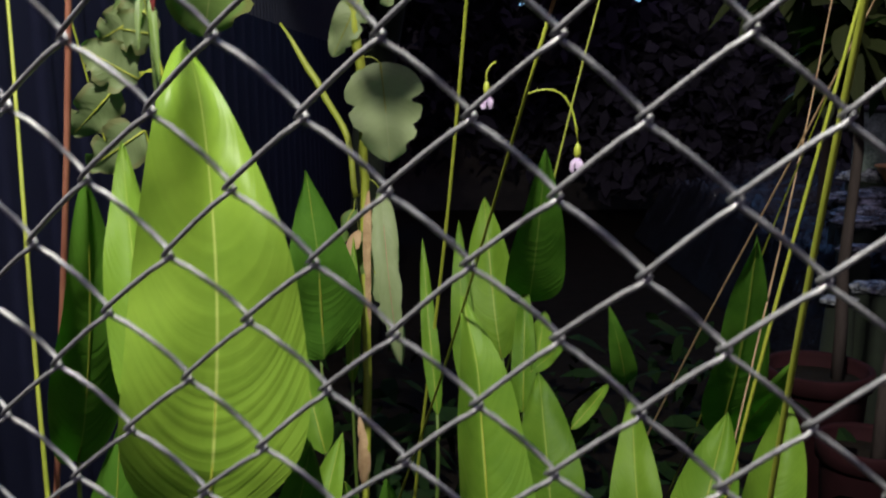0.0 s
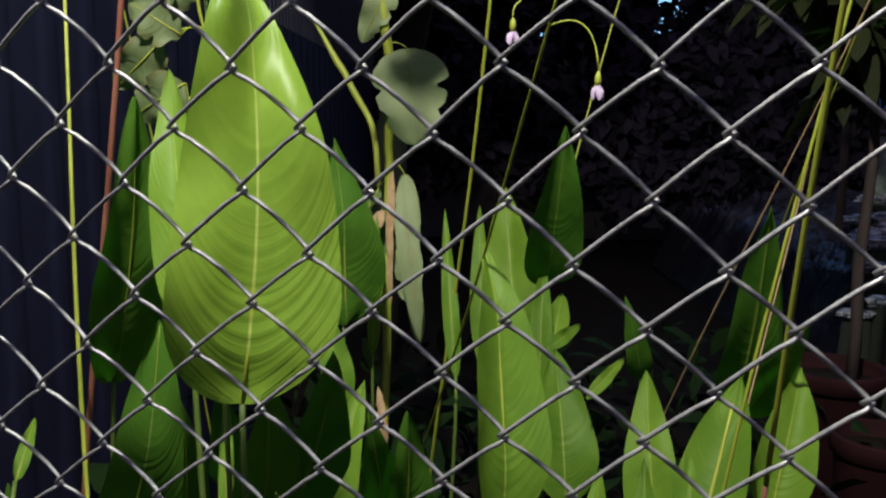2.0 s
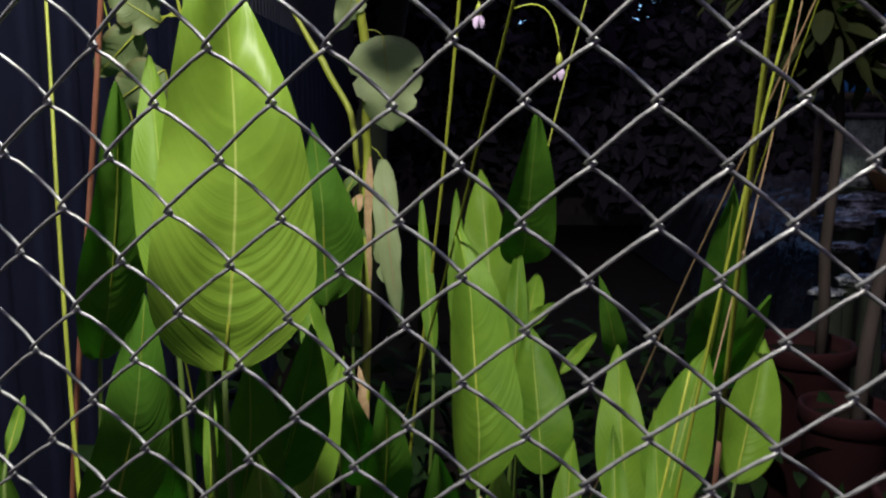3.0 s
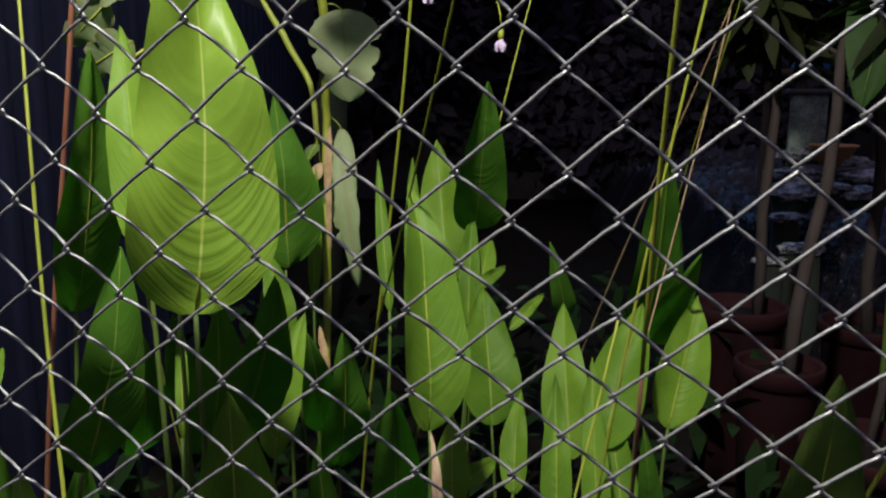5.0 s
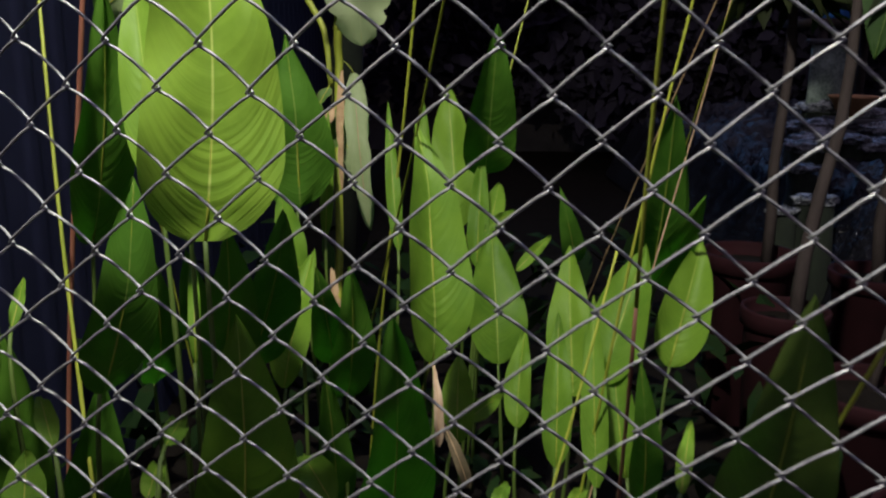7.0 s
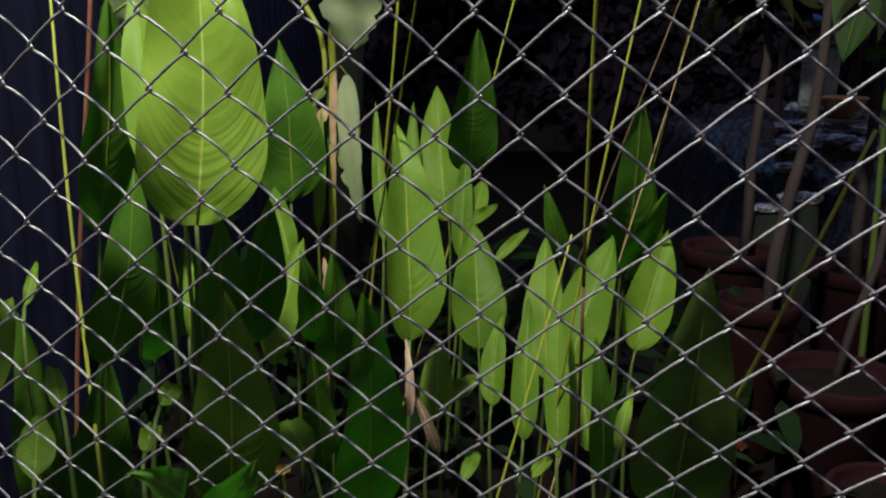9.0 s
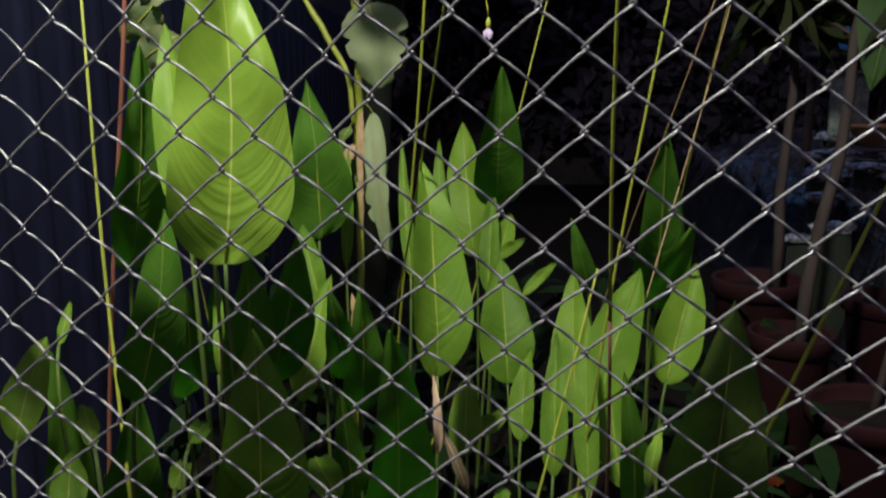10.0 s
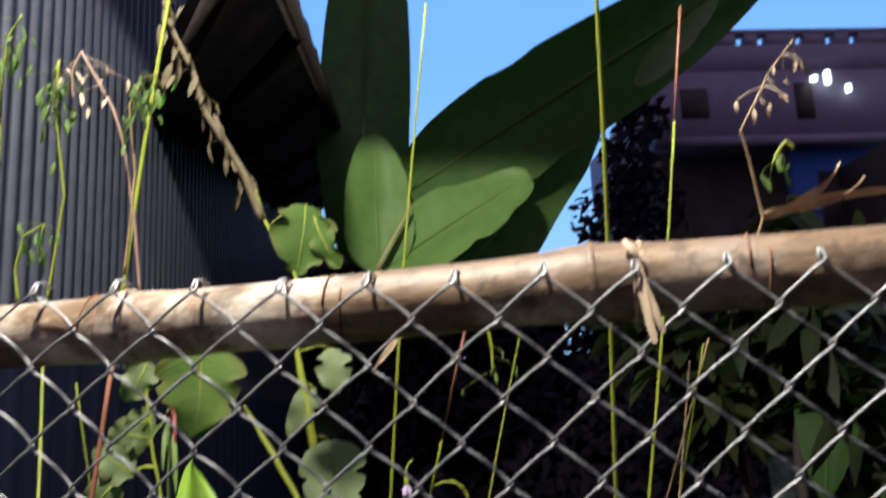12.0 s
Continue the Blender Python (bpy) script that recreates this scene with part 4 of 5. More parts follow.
def dark_trees():
    """A far belt of leaves coloured for dusk, before an added dark backing that closes the yard."""
    bm = bmesh.new()
    # added backing; its dark colour stands for the unlit depth behind the leaves
    box(bm, (-1.2, 9.6, -0.05), (4.6, 9.75, 2.2))
    tagged(link("wall_back", bm, ROOF), "dark backing added behind the far leaves for the unlit yard end", "wall", kind="structure")
    rnd = random.Random(5)
    verts, faces = [], []

    def leafcard(p, size):
        d = Vector((rnd.gauss(0, 1), rnd.gauss(0, 1), rnd.gauss(-0.3, 0.7))).normalized()
        s = d.cross(Vector((rnd.gauss(0, 1), rnd.gauss(0, 1), rnd.gauss(0, 1)))).normalized()
        k = len(verts)
        for u, w in ((0, 0.02), (0.35, 0.5), (0.7, 0.4)):
            c = p + d * size * u
            verts.append(c - s * w * size * 0.5)
            verts.append(c + s * w * size * 0.5)
        verts.append(p + d * size + Vector((0, 0, -0.1 * size)))
        faces.extend(((k, k + 1, k + 3, k + 2), (k + 2, k + 3, k + 5, k + 4), (k + 4, k + 5, k + 6)))

    eye, gap = Vector((0.1, -0.37, 1.32)), Vector((2.649, 12.222, 2.917))
    look_dir = (gap - eye).normalized()
    for cx, cy, cz, r, n in ((-0.4, 8.6, 1.6, 1.1, 1300), (0.9, 8.8, 1.7, 1.2, 1500), (2.0, 8.4, 1.2, 1.0, 1200), (2.3, 9.0, 2.35, 0.75, 1100), (3.3, 8.7, 1.5, 1.2, 1300),
                             (4.4, 9.0, 2.0, 1.4, 1500), (1.2, 8.6, 2.55, 0.62, 1200), (0.2, 8.9, 2.6, 0.7, 1200), (-0.6, 8.6, 2.6, 0.7, 900), (3.2, 9.0, 2.5, 0.8, 1000),
                             (-0.69, 8.87, 2.9, 0.5, 700), (-0.05, 8.87, 2.92, 0.45, 700), (0.55, 8.88, 2.92, 0.42, 700), (1.02, 8.87, 2.8, 0.36, 500),
                             (3.75, 12.0, 5.3, 0.45, 260), (4.05, 12.1, 6.0, 0.4, 240), (3.45, 12.1, 4.4, 0.6, 330), (4.0, 12.1, 4.6, 0.6, 400)):
        for _ in range(n):
            v = Vector((rnd.gauss(0, 1), rnd.gauss(0, 1), rnd.gauss(0, 1))).normalized() * rnd.uniform(0.35, 1.0) ** 0.5 * r
            p = Vector((cx, cy, cz)) + Vector((v.x, v.y * 0.5, v.z))
            off = (p - eye) - look_dir * (p - eye).dot(look_dir)
            if abs(off.x) + abs(off.z) * 0.8 < 0.10 + 0.15 * rnd.random() or (off - Vector((-0.3, 0, 0.35))).length < 0.12:
                continue
            leafcard(p, rnd.uniform(0.10, 0.26))
    me = bpy.data.meshes.new("far_foliage")
    me.from_pydata([tuple(v) for v in verts], [], faces)
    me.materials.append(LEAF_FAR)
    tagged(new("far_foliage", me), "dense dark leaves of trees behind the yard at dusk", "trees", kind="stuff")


# dusk gloom put into the leaf colour: purple-black, hardly any contrast
LEAF_FAR = surface("far_leaves_gloom", [(0.3, (0.027, 0.022, 0.036)), (0.7, (0.036, 0.032, 0.044))], 3, (0.85, 1.0), bumps=0.1, spec=0.05)
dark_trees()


def yard_walls():
    """Unseen plain walls, added to close the place and hold back sky and bounce light."""
    bm = bmesh.new()
    box(bm, (-6, -4.2, -0.05), (7, -4.0, 1.9))
    tagged(link("wall_street", bm, ROOF), "unseen plain wall added across the lane, low and dark to limit fill", "wall", kind="structure")
    bm = bmesh.new()
    box(bm, (7.3, -4.0, -0.05), (7.5, 12.5, 5.2))
    tagged(link("wall_side", bm, ROOF), "unseen plain wall added beside the yard to block sky light", "wall", kind="structure")


yard_walls()


# ---- small things ----
def hanging_flower(top, mid, flower, seed):
    root = thing("thalia_flower", "small pale violet flower drooping from a thin green stalk", "flower", "drooping violet flowers")
    bm = bmesh.new()
    tube(bm, bezier(top, mid, flower, 10), 0.0011, 5)
    part("flower_stalk", bm, STEM, root)
    f = Vector(flower)
    bm = bmesh.new()
    lathe(bm, [(0.0006, 0.0), (0.0035, -0.006), (0.0042, -0.012), (0.002, -0.02)], 8, f)
    part("bract", bm, STEM, root, "yellow-green bract")
    for k in range(5):
        a = k * 1.2566 + seed
        d = Vector((math.cos(a), math.sin(a), 0))
        bm, ribs, axis = blade(f + d * 0.006 + Vector((0, 0, -0.034)), f + d * 0.001 + Vector((0, 0, -0.016)), 0.009, 0.002, 0.2, 0, nu=6, nv=4, shape=(0.5, 0.4), wavy=0.001, seed=seed, up=d)
        part("petal", bm, PETAL, root)


PETAL = surface("violet_petal", [(0.3, (0.30, 0.20, 0.36)), (0.7, (0.52, 0.44, 0.55))], 120, (0.5, 0.7), bumps=0.05)
hanging_flower((0.081, 1.057, 1.426), (0.068, 1.055, 1.419), (0.07, 1.053, 1.405), 0.3)
hanging_flower((0.111, 0.991, 1.389), (0.163, 0.996, 1.412), (0.167, 0.985, 1.337), 1.1)


def flower_bud():
    """A closed red-stemmed spike in pale bracts beside the widest leaf."""
    root = thing("flower_bud", "closed flower spike with dark red stem and dull green bracts", "flower")
    bm = bmesh.new()
    tube(bm, [(-0.262, 0.93, -0.02), (-0.262, 0.93, 0.7), (-0.268, 0.918, 1.30), (-0.272, 0.91, 1.52)], [0.004, 0.0035, 0.003, 0.002], 7)
    part("stalk", bm, STEM_DEEP, root)
    bm = bmesh.new()
    tube(bm, bezier((-0.272, 0.91, 1.51), (-0.255, 0.88, 1.535), (-0.250, 0.862, 1.47), 8), [0.0026, 0.003, 0.0032, 0.0034, 0.0036, 0.0036, 0.003, 0.002], 7)
    part("red_stem", bm, DARK_RED, root, "dark red bent stem")
    for k, (tip, base, w) in enumerate((((-0.243, 0.842, 1.405), (-0.253, 0.868, 1.485), 0.008), ((-0.262, 0.85, 1.435), (-0.268, 0.885, 1.50), 0.007), ((-0.292, 0.87, 1.47), (-0.268, 0.89, 1.505), 0.006))):
        bm, ribs, axis = blade(tip, base, w, 0.004, 0.5, 20 * k, nu=10, nv=6, shape=(0.4, 0.7), wavy=0.0005, seed=950 + k)
        part("bract", bm, STEM_DEEP, root, "dull green bract")


DARK_RED = surface("dark_red_stem", [(0.3, (0.12, 0.015, 0.015)), (0.7, (0.24, 0.035, 0.03))], 40, (0.4, 0.6), bumps=0.1)
flower_bud()


# straw tie round the rail
def straw_tie():
    root = thing("straw_tie", "strip of dry straw knotted round the bamboo rail", "tie")
    p = Vector((0.281, 0.412, 1.602))
    d, side, up = Vector((0.972, -0.236, 0.007)), Vector((0.236, 0.972, 0)), Vector((0, 0, 1))
    for off in (-0.006, 0.004):
        bm = bmesh.new()
        tube(bm, [p + 0.0385 * (math.cos(k * 0.42) * side + math.sin(k * 0.42) * up) + d * (off + 0.0006 * k) for k in range(16)], 0.0026, 6)
        part("loop", bm, STRAW, root)
    knot = p - side * 0.039 + up * 0.022
    bm = bmesh.new()
    tube(bm, [knot + up * 0.012 - d * 0.008, knot - side * 0.005, knot - up * 0.012 + d * 0.006, knot - side * 0.004 + d * 0.004], [0.003, 0.0052, 0.0045, 0.003], 7)
    part("knot", bm, STRAW, root)
    for k, (dx, ln) in enumerate(((0.012, 0.082), (0.019, 0.074))):
        bm, ribs, axis = blade(knot + d * dx - up * ln - side * 0.012, knot - side * 0.004, 0.0080, 0.003, 0.25, 10 * k, nu=12, nv=4, shape=(0.12, 0.12), wavy=0.0008, seed=900 + k)
        part("tail", bm, STRAW, root)


STRAW = surface("straw", [(0.3, (0.32, 0.22, 0.14)), (0.7, (0.55, 0.42, 0.29))], 50, (0.6, 0.85), bumps=0.4, stretch=(1, 1, 0.15))
straw_tie()


def spray(label, stem, count, size, seed, material, stem_mat, group="seed heads above the rail", reach=0.5, droop=0.8, thick=0.0022):
    """A nodding seed head: a thin stem with small pods and bracts hung along its upper part."""
    rnd = random.Random(seed)
    root = thing("seed_head", label, "plant", group)
    pts = []
    for i in range(len(stem) - 1):
        a, b = Vector(stem[i]), Vector(stem[i + 1])
        pts += [a.lerp(b, k / 5) for k in range(5)]
    pts.append(Vector(stem[-1]))
    bm = bmesh.new()
    tube(bm, pts, [thick * (1 - 0.5 * i / len(pts)) for i in range(len(pts))], 6)
    part("stalk", bm, stem_mat, root)
    for k in range(count):
        p = pts[int(len(pts) * (1 - reach) + rnd.random() * len(pts) * reach * 0.99)]
        e = p + Vector((rnd.gauss(0, 0.014), rnd.gauss(0, 0.014), -rnd.uniform(0.2, 1.0) * droop * 0.03))
        ln = size * rnd.uniform(0.6, 1.3)
        tip = e + Vector((rnd.gauss(0, 0.3), rnd.gauss(0, 0.3), -1)).normalized() * ln
        bm, ribs, axis = blade(tip, e, ln * 0.28, 0.002, 0.3, rnd.uniform(-60, 60), nu=6, nv=4, shape=(0.5, 0.6), wavy=0.0005, seed=k)
        tube(bm, [p, (p + e) / 2 + Vector((0, 0, 0.002)), e], 0.0005, 4)
        part("pod", bm, material, root)


WITHER = surface("withered_leaf", [(0.3, (0.06, 0.05, 0.025)), (0.7, (0.15, 0.11, 0.055))], 50, (0.6, 0.85), bumps=0.4)
spray('nodding pink-brown stalk with dry pods over the rail', [(-0.265, 0.733, 1.655), (-0.269, 0.717, 1.741), (-0.28, 0.697, 1.848), (-0.293, 0.689, 1.895), (-0.331, 0.677, 1.968), (-0.343, 0.682, 1.943), (-0.344, 0.689, 1.908)], 14, 0.016, 21, STRAW, STEM_PINK)
spray('hanging green seed pods on a thin curved stalk', [(-0.384, 0.74, 1.653), (-0.371, 0.727, 1.717), (-0.358, 0.713, 1.787), (-0.366, 0.693, 1.894), (-0.36, 0.68, 1.958), (-0.372, 0.688, 1.923)], 26, 0.022, 22, LEAF_VINE, STEM)
spray('drooping greenish seed sprays beside the tall stalk', [(-0.285, 0.729, 1.685), (-0.276, 0.717, 1.741), (-0.267, 0.703, 1.812), (-0.272, 0.687, 1.898), (-0.252, 0.679, 1.932), (-0.234, 0.677, 1.935)], 30, 0.02, 23, LEAF_VINE, STEM_TAN)
spray('small drooping pods on a bent grass stem', [(-0.42, 0.742, 1.655), (-0.423, 0.734, 1.697), (-0.41, 0.725, 1.74), (-0.385, 0.721, 1.753), (-0.393, 0.728, 1.718)], 16, 0.02, 24, LEAF_VINE, STEM)
spray('leafy seed cluster hanging near the corrugated wall', [(-0.441, 0.712, 1.819), (-0.434, 0.691, 1.926), (-0.424, 0.678, 1.989), (-0.405, 0.672, 2.017)], 20, 0.026, 25, LEAF_VINE, STEM)
spray('curled climbing shoot with withered leaves by the eave', [(-0.195, 1.296, 1.89), (-0.226, 1.28, 1.979), (-0.257, 1.271, 2.036), (-0.3, 1.261, 2.104), (-0.325, 1.245, 2.193), (-0.362, 1.232, 2.271), (-0.371, 1.22, 2.338)], 36, 0.042, 26, WITHER, WITHER, reach=0.85, thick=0.009)
spray('thin dry twig with pale pods at the rail', [(0.395, 0.392, 1.638), (0.401, 0.388, 1.656), (0.39, 0.378, 1.711), (0.383, 0.373, 1.737), (0.405, 0.364, 1.777), (0.41, 0.362, 1.788), (0.435, 0.355, 1.818)], 10, 0.014, 27, STRAW, STEM_TAN, thick=0.0014)
spray('small green pods and a withered flower on a thread', [(0.432, 0.374, 1.719), (0.424, 0.373, 1.725), (0.416, 0.376, 1.715), (0.412, 0.378, 1.705)], 8, 0.016, 28, LEAF_VINE, STEM)
spray('pale drooping bud cluster beside the flower stalk', [(0.183, 0.86, 1.615), (0.193, 0.86, 1.607), (0.196, 0.862, 1.586), (0.196, 0.865, 1.553)], 5, 0.016, 30, LEAF_VINE, STEM)



def dry_leaf(label, tip, base, w, seed, bend=0.02, fold=0.4, material=None):
    root = thing("dry_leaf", label, "leaf", "withered leaves")
    bm, ribs, axis = blade(tip, base, w, bend, fold, 10, nu=26, nv=8, shape=(0.3, 0.6), wavy=0.0015, seed=seed, tear=0.5)
    part("blade", bm, material or STRAW, root)
    bm = bmesh.new()
    tube(bm, ribs, 0.0009, 5)
    part("rib", bm, STEM_TAN, root)


dry_leaf('pale tan dried leaf standing among green ones', (0.073, 0.992, 0.754), (0.083, 0.962, 0.628), 0.0160, 701, 0.02, 0.5, STRAW)
dry_leaf('brown curled dried leaf below the green ones', (0.081, 0.982, 0.669), (0.13, 0.956, 0.561), 0.0200, 702, 0.02, 0.4, WITHER)
dry_leaf('long dry tan grass blade across the rail', (0.533, 0.376, 1.679), (0.401, 0.388, 1.657), 0.0137, 703, -0.012, 0.4, STRAW)
dry_leaf('narrow dry tan grass blade by the rail', (0.474, 0.374, 1.705), (0.402, 0.387, 1.66), 0.0079, 704, 0.02, 0.4, STRAW)
dry_leaf('short dry brown grass blade by the rail', (0.497, 0.376, 1.691), (0.409, 0.386, 1.662), 0.0053, 705, 0.02, 0.4, STEM_TAN)
dry_leaf('brown withered leaf hanging by the climbing stem', (-0.23, 2.006, 0.944), (-0.183, 2.034, 1.06), 0.0316, 706, 0.02, 0.4, STEM_TAN)
dry_leaf('tan withered leaf along the climbing stem', (-0.155, 1.98, 0.837), (-0.16, 2.056, 1.152), 0.0206, 707, 0.02, 0.4, STEM_TAN)
dry_leaf('brown withered sheath low on the climbing stem', (-0.176, 1.838, 0.678), (-0.167, 1.802, 0.53), 0.0273, 708, 0.02, 0.4, STEM_TAN)
dry_leaf('torn grey hanging leaf on the climbing stem', (-0.09, 1.959, 0.753), (-0.129, 2.054, 1.145), 0.0632, 709, 0.05, 0.1, LEAF_PALE)
dry_leaf('small brown leaf tip below the rail', (-0.002, 1.918, 1.625), (0.111, 1.904, 1.755), 0.0212, 710, 0.02, 0.4, STRAW)
dry_leaf('pale yellow-green rolled edge of the banana leaf', (1.71, 3.4, 3.475), (1.279, 3.5, 3.056), 0.138, 711, 0.03, 0.3, LEAF_PALE)



def blossom(name, label, centre, r, petals, material, seed):
    root = thing(name, label, "flower")
    c = Vector(centre)
    for ring, (n, rr, rise) in enumerate(((petals, r, 0.25), (petals - 2, r * 0.7, 0.6))):
        for k in range(n):
            a = k * 6.2832 / n + ring * 0.3 + seed
            d = Vector((math.cos(a), math.sin(a), rise)).normalized()
            bm, ribs, axis = blade(c + d * rr, c + d * rr * 0.1, rr * 0.75, 0.003, 0.2, 0, nu=6, nv=4, shape=(0.6, 0.25), wavy=0.002, seed=k, up=(0, -0.3, 1))
            part("petal", bm, material, root)
    bm = bmesh.new()
    foot = Vector((c.x + 0.02, c.y + 0.02, -0.02))
    tube(bm, bezier(c, (c + foot) / 2 + Vector((0.01, 0, 0)), foot, 7), 0.0022, 6)
    part("stalk", bm, STEM, root)


ORANGE = surface("orange_petal", [(0.3, (0.70, 0.13, 0.02)), (0.7, (0.90, 0.30, 0.04))], 60, (0.5, 0.7), bumps=0.1)
YELLOW = surface("yellow_petal", [(0.3, (0.60, 0.32, 0.02)), (0.7, (0.85, 0.55, 0.05))], 60, (0.5, 0.7), bumps=0.1)
blossom("marigold", "small orange marigold low on the ground by the pots", (0.977, 1.854, 0.123), 0.034, 9, ORANGE, 0.2)
blossom("yellow_flower", "small yellow flower low among the leaves", (-0.105, 0.802, 0.609), 0.014, 7, YELLOW, 0.5)


def undergrowth():
    """Low weeds and fallen leaf bits between the shoots."""
    rnd = random.Random(11)
    verts, faces = [], []
    for _ in range(900):
        x, y = rnd.uniform(-0.8, 1.1), rnd.uniform(0.62, 3.6)
        z = rnd.random() ** 1.6 * (0.42 if y < 1.6 else 0.5)
        p = Vector((x, y, z))
        d = Vector((rnd.gauss(0, 1), rnd.gauss(0, 1), rnd.gauss(0.5, 0.8))).normalized()
        s = d.cross(Vector((rnd.gauss(0, 0.5), rnd.gauss(0, 0.5), 1))).normalized()
        ln = rnd.uniform(0.03, 0.12) * (1.0 if y < 1.6 else 1.8)
        k = len(verts)
        for u, w in ((0, 0.03), (0.3, 0.3), (0.65, 0.26)):
            c = p + d * ln * u + Vector((0, 0, -0.25 * ln * u * u))
            verts += [c - s * ln * w * 0.5, c + s * ln * w * 0.5]
        verts.append(p + d * ln + Vector((0, 0, -0.3 * ln)))
        faces += [(k, k + 1, k + 3, k + 2), (k + 2, k + 3, k + 5, k + 4), (k + 4, k + 5, k + 6)]
    me = bpy.data.meshes.new("low_weeds")
    me.from_pydata([tuple(v) for v in verts], [], faces)
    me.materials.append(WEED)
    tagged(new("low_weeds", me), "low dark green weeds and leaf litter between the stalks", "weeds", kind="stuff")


# weed greens lowered to carry the darkness between the stalks
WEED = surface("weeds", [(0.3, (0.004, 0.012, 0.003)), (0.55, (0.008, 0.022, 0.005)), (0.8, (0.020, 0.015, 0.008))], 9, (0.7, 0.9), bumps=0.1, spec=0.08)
undergrowth()


# ---- clutter at the far side of the yard ----
def paint(name, c, rough=0.5):
    return surface(name, [(0.3, tuple(v * 0.75 for v in c)), (0.7, c)], 14, (rough, rough + 0.25), bumps=0.15)


TEAL = surface("worn_green_paint", [(0.38, (0.05, 0.075, 0.06)), (0.62, (0.26, 0.33, 0.27))], 9, (0.6, 0.85), bumps=0.3)
TAN_BOWL = paint("tan_plastic", (0.50, 0.26, 0.10))
GREY_BOX = paint("grey_fibre", (0.09, 0.09, 0.095), 0.7)
BLUE_BARREL = paint("blue_plastic", (0.04, 0.16, 0.55), 0.35)


def clutter():
    """A table of odds and ends: board, bowl, tiles, and a barrel on a stand behind."""
    root = thing("low_table", "rough dark wooden table covered with odds and ends", "table")
    bm = bmesh.new()
    box(bm, (2.22, 4.40, 0.66), (2.95, 4.95, 0.70))
    part("tabletop", bm, BARK, root)
    for lx in (2.27, 2.90):
        for ly in (4.45, 4.90):
            bm = bmesh.new()
            tube(bm, [(lx, ly, -0.05), (lx, ly, 0.665)], 0.025, 8)
            part("leg", bm, BARK, root)
    root = thing("painted_board", "worn grey-green painted board standing on the table", "board")
    bm = bmesh.new()
    box(bm, (2.28, 4.78, 0.705), (2.50, 4.81, 1.22))
    bmesh.ops.bevel(bm, geom=bm.edges[:], offset=0.006, segments=1, affect="EDGES")
    part("panel", bm, TEAL, root)
    bm = bmesh.new()
    box(bm, (2.26, 4.765, 1.22), (2.52, 4.825, 1.25))
    part("edge_strip", bm, GREY_BOX, root)
    root = thing("plastic_bowl", "tan plastic bowl standing on a pile of tiles", "bowl")
    bm = bmesh.new()
    lathe(bm, [(0.06, 0.0), (0.07, 0.004), (0.125, 0.10), (0.135, 0.105), (0.135, 0.115), (0.12, 0.112), (0.065, 0.02)], 28, (2.46, 4.60, 0.826))
    part("bowl_body", bm, TAN_BOWL, root)
    for k in range(4):
        root = thing("roof_tile", "grey fibre-cement sheet lying in a pile", "tile", "pile of grey sheets")
        bm = bmesh.new()
        o = 0.012 * math.sin(k * 2.1)
        box(bm, (2.34 + o, 4.46 - o, 0.704 + 0.030 * k), (2.72 + o, 4.72 - o, 0.730 + 0.030 * k))
        bmesh.ops.bevel(bm, geom=bm.edges[:], offset=0.004, segments=1, affect="EDGES")
        part("sheet", bm, GREY_BOX, root)
    root = thing("barrel_stand", "dark wooden trestle carrying the barrel", "stand")
    bm = bmesh.new()
    box(bm, (2.41, 5.02, 1.32), (3.01, 5.60, 1.37))
    part("platform", bm, BARK, root)
    for lx in (2.46, 2.96):
        for ly in (5.07, 5.55):
            bm = bmesh.new()
            tube(bm, [(lx, ly, -0.05), (lx, ly, 1.325)], 0.03, 8)
            part("leg", bm, BARK, root)
    root = thing("barrel", "blue plastic barrel on a wooden stand", "barrel")
    bm = bmesh.new()
    lathe(bm, [(0.20, 0), (0.215, 0.02), (0.225, 0.13), (0.235, 0.14), (0.225, 0.15), (0.225, 0.30), (0.235, 0.31), (0.225, 0.32), (0.21, 0.44), (0.18, 0.46)], 28, (2.71, 5.3, 1.372))
    part("barrel_body", bm, BLUE_BARREL, root)
    bm = bmesh.new()
    lathe(bm, [(0.19, 0), (0.195, 0.01), (0.195, 0.03), (0.18, 0.035)], 28, (2.71, 5.3, 1.834))
    part("lid", bm, BLUE_BARREL, root)


clutter()


GLINTS = [
    ((2.402, 4.818, 0.861), 0.11),
    ((2.233, 4.7, 0.76), 0.08),
    ((2.326, 4.6, 0.764), 0.13),
    ((2.208, 4.489, 0.706), 0.1),
    ((2.529, 4.923, 0.875), 0.09),
    ((1.892, 3.868, 0.636), 0.06),
    ((1.634, 3.442, 0.511), 0.05),
    ((1.776, 3.45, 0.558), 0.07),
    ((2.56, 4.6, 0.84), 0.09),
    ((2.59, 4.4, 0.775), 0.11),
    ((2.063, 4.2, 0.70), 0.09),
    ((2.169, 4.0, 0.765), 0.07),
    ((2.32, 4.0, 0.73), 0.10),
]


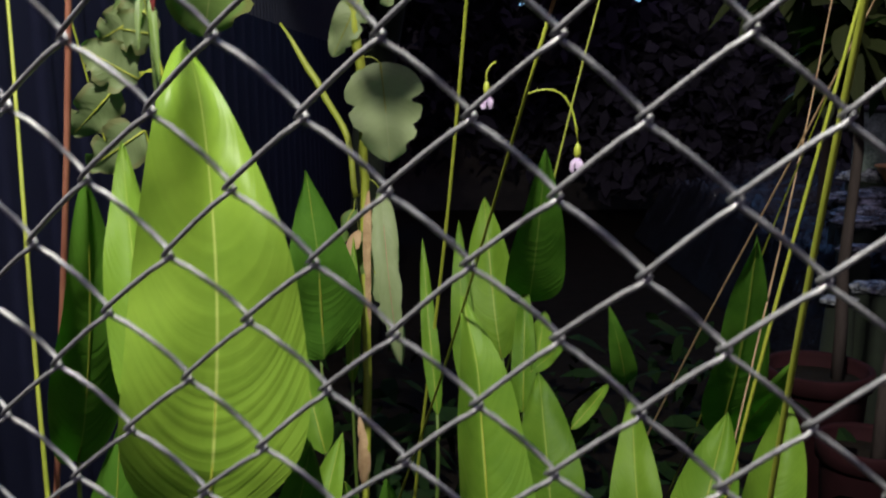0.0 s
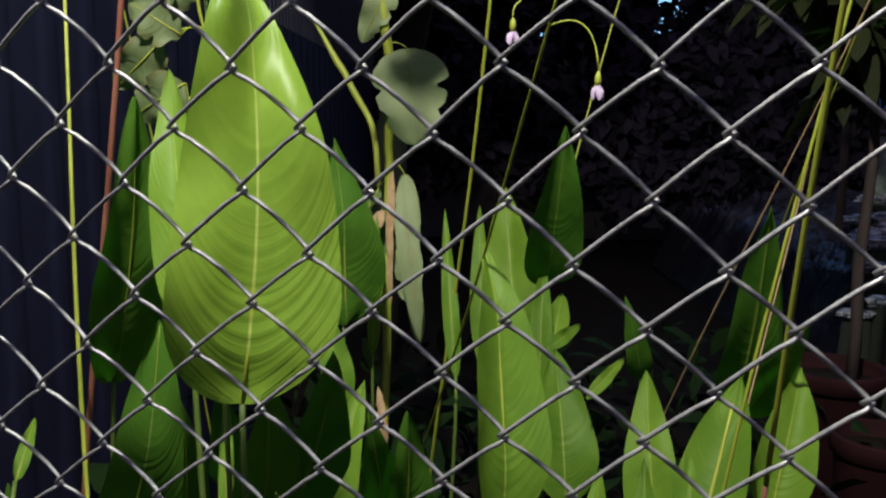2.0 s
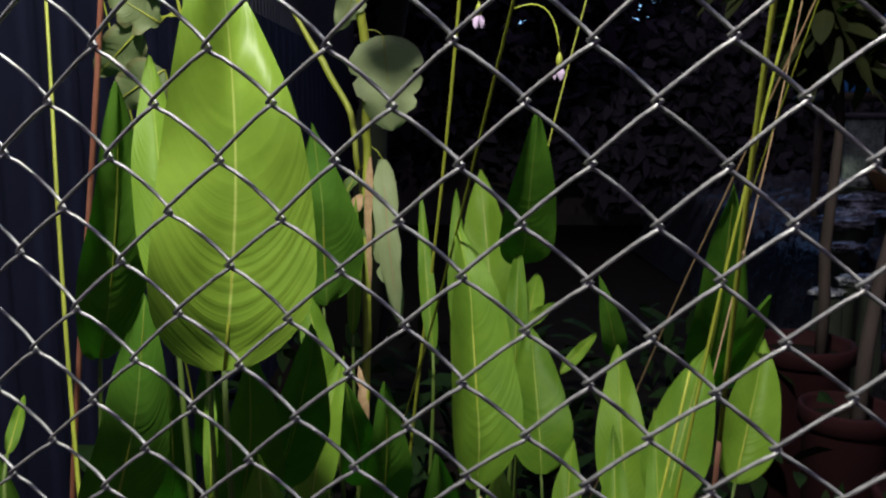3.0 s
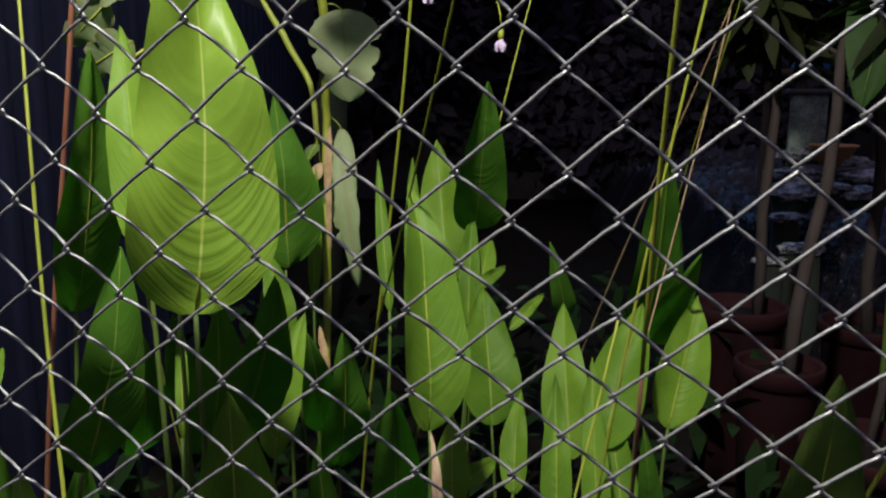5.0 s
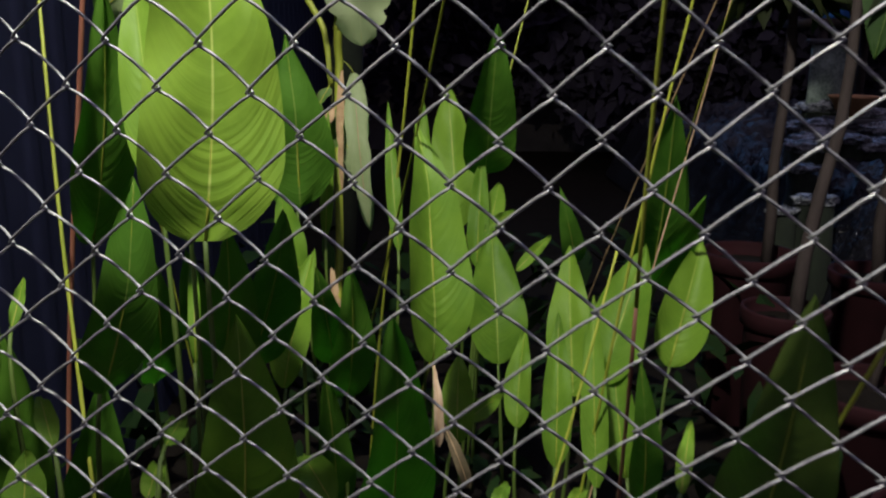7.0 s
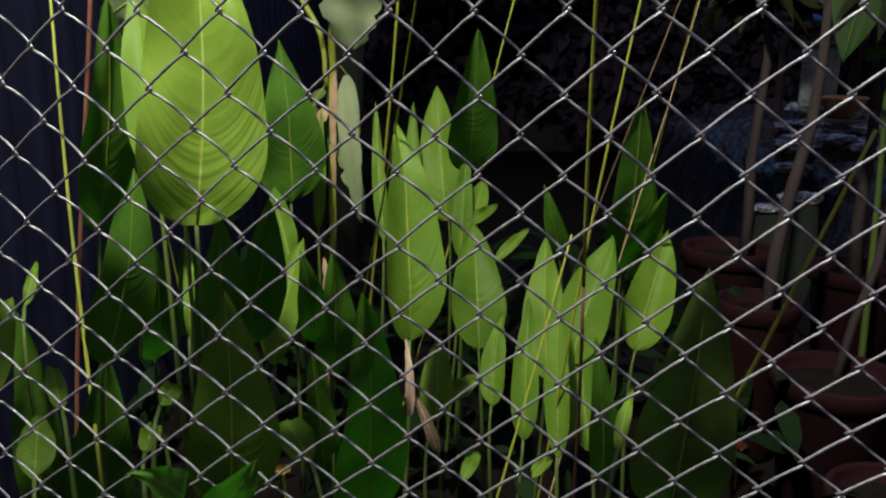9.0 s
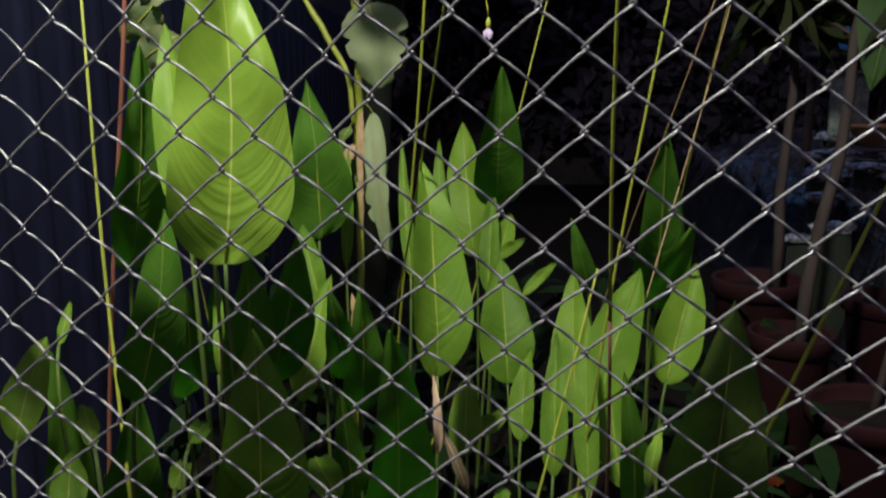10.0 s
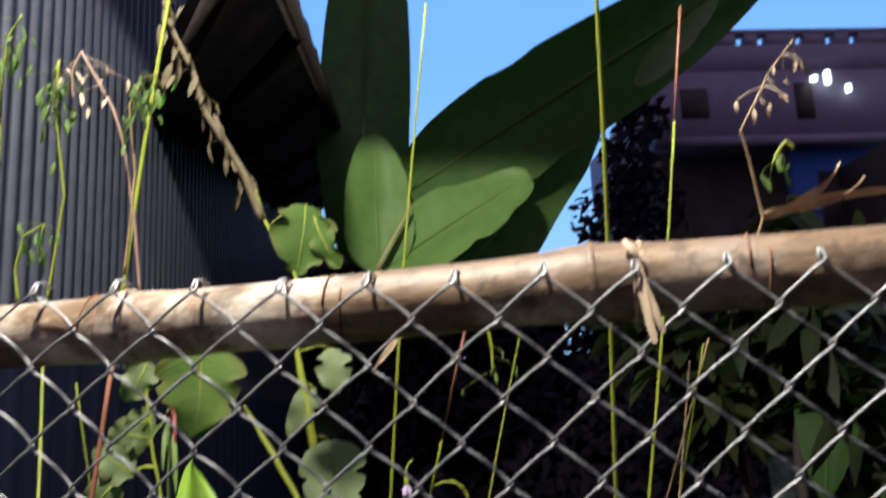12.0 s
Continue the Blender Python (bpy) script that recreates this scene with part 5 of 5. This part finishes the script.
def sheet_glints():
    """Crumpled pale lumps heaped on the sheet, painted white to stand for its glints."""
    for k, (at_p, r) in enumerate(GLINTS):
        root = thing("sheet_glint", "crumpled glossy lump painted white for a glint on the black sheet", "bag", "plastic bags on the heap")
        bm = bmesh.new()
        bmesh.ops.create_icosphere(bm, subdivisions=4, radius=1.0)
        for v in bm.verts:
            n = v.co.normalized()
            s = 1 + 0.35 * noise.noise(n * 2.2 + Vector((k * 3.1, 0, 0))) + 0.22 * abs(noise.noise(n * 6 + Vector((0, k * 2.7, 0))))
            v.co = Vector(at_p) + Vector((n.x * r * 1.4, n.y * r, n.z * r * 0.38)) * s
        part("glint_lump", bm, GLINT, root)
        # added dark support so the lump doesn't float
        bm = bmesh.new()
        p = Vector(at_p)
        lathe(bm, [(r * 1.6, 0.0), (r * 1.5, 0.012), (r * 1.1, max(0.03, p.z) - 0.01), (r * 0.2, p.z + 0.01)], 12, (p.x, p.y, -0.02))
        for v in bm.verts:
            v.co += Vector((0.03, 0.03, 0)) * noise.noise(v.co * 7)
        part("glint_support", bm, BLACKISH, root, "dark support added under the glint lump")


# white patches in the base colour stand for glints on the sheet
GLINT = surface("glint_white", [(0.44, (0.03, 0.033, 0.04)), (0.62, (0.48, 0.50, 0.53))], 14, (0.08, 0.2), bumps=1.0, bump_dist=0.03, spec=0.8)
sheet_glints()


def broad_plant():
    """A young plant with wide hanging leaves at the end of the yard."""
    root = thing("broad_leaf_plant", "young plant with wide dull green hanging leaves", "plant")
    bm = bmesh.new()
    stem = [Vector(p) for p in ((1.65, 2.50, -0.02), (1.63, 2.48, 0.8), (1.55, 2.42, 1.4), (1.48, 2.36, 1.62))]
    tube(bm, bezier(stem[0], stem[1], stem[2], 9) + [stem[3]], [0.014 - 0.0008 * i for i in range(10)], 8)
    part("stem", bm, STEM_DEEP, root)
    for k, (tip, base, w, yaw) in enumerate((((1.325, 2.22, 1.19), (1.46, 2.31, 1.58), 0.20, 10), ((1.75, 2.20, 1.30), (1.49, 2.37, 1.60), 0.13, -10),
                                             ((1.33, 2.52, 1.74), (1.46, 2.37, 1.58), 0.10, 20), ((1.65, 2.10, 0.98), (1.56, 2.42, 1.32), 0.12, 0))):
        bm, ribs, axis = blade(tip, base, w, 0.03, 0.12, yaw, nu=18, nv=8, wavy=0.006, seed=820 + k)
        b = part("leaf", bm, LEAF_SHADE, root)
        bm = bmesh.new()
        tube(bm, ribs, [0.004 * (1 - 0.085 * i) for i in range(11)], 6)
        part("midrib", bm, STEM_DEEP, b)


broad_plant()
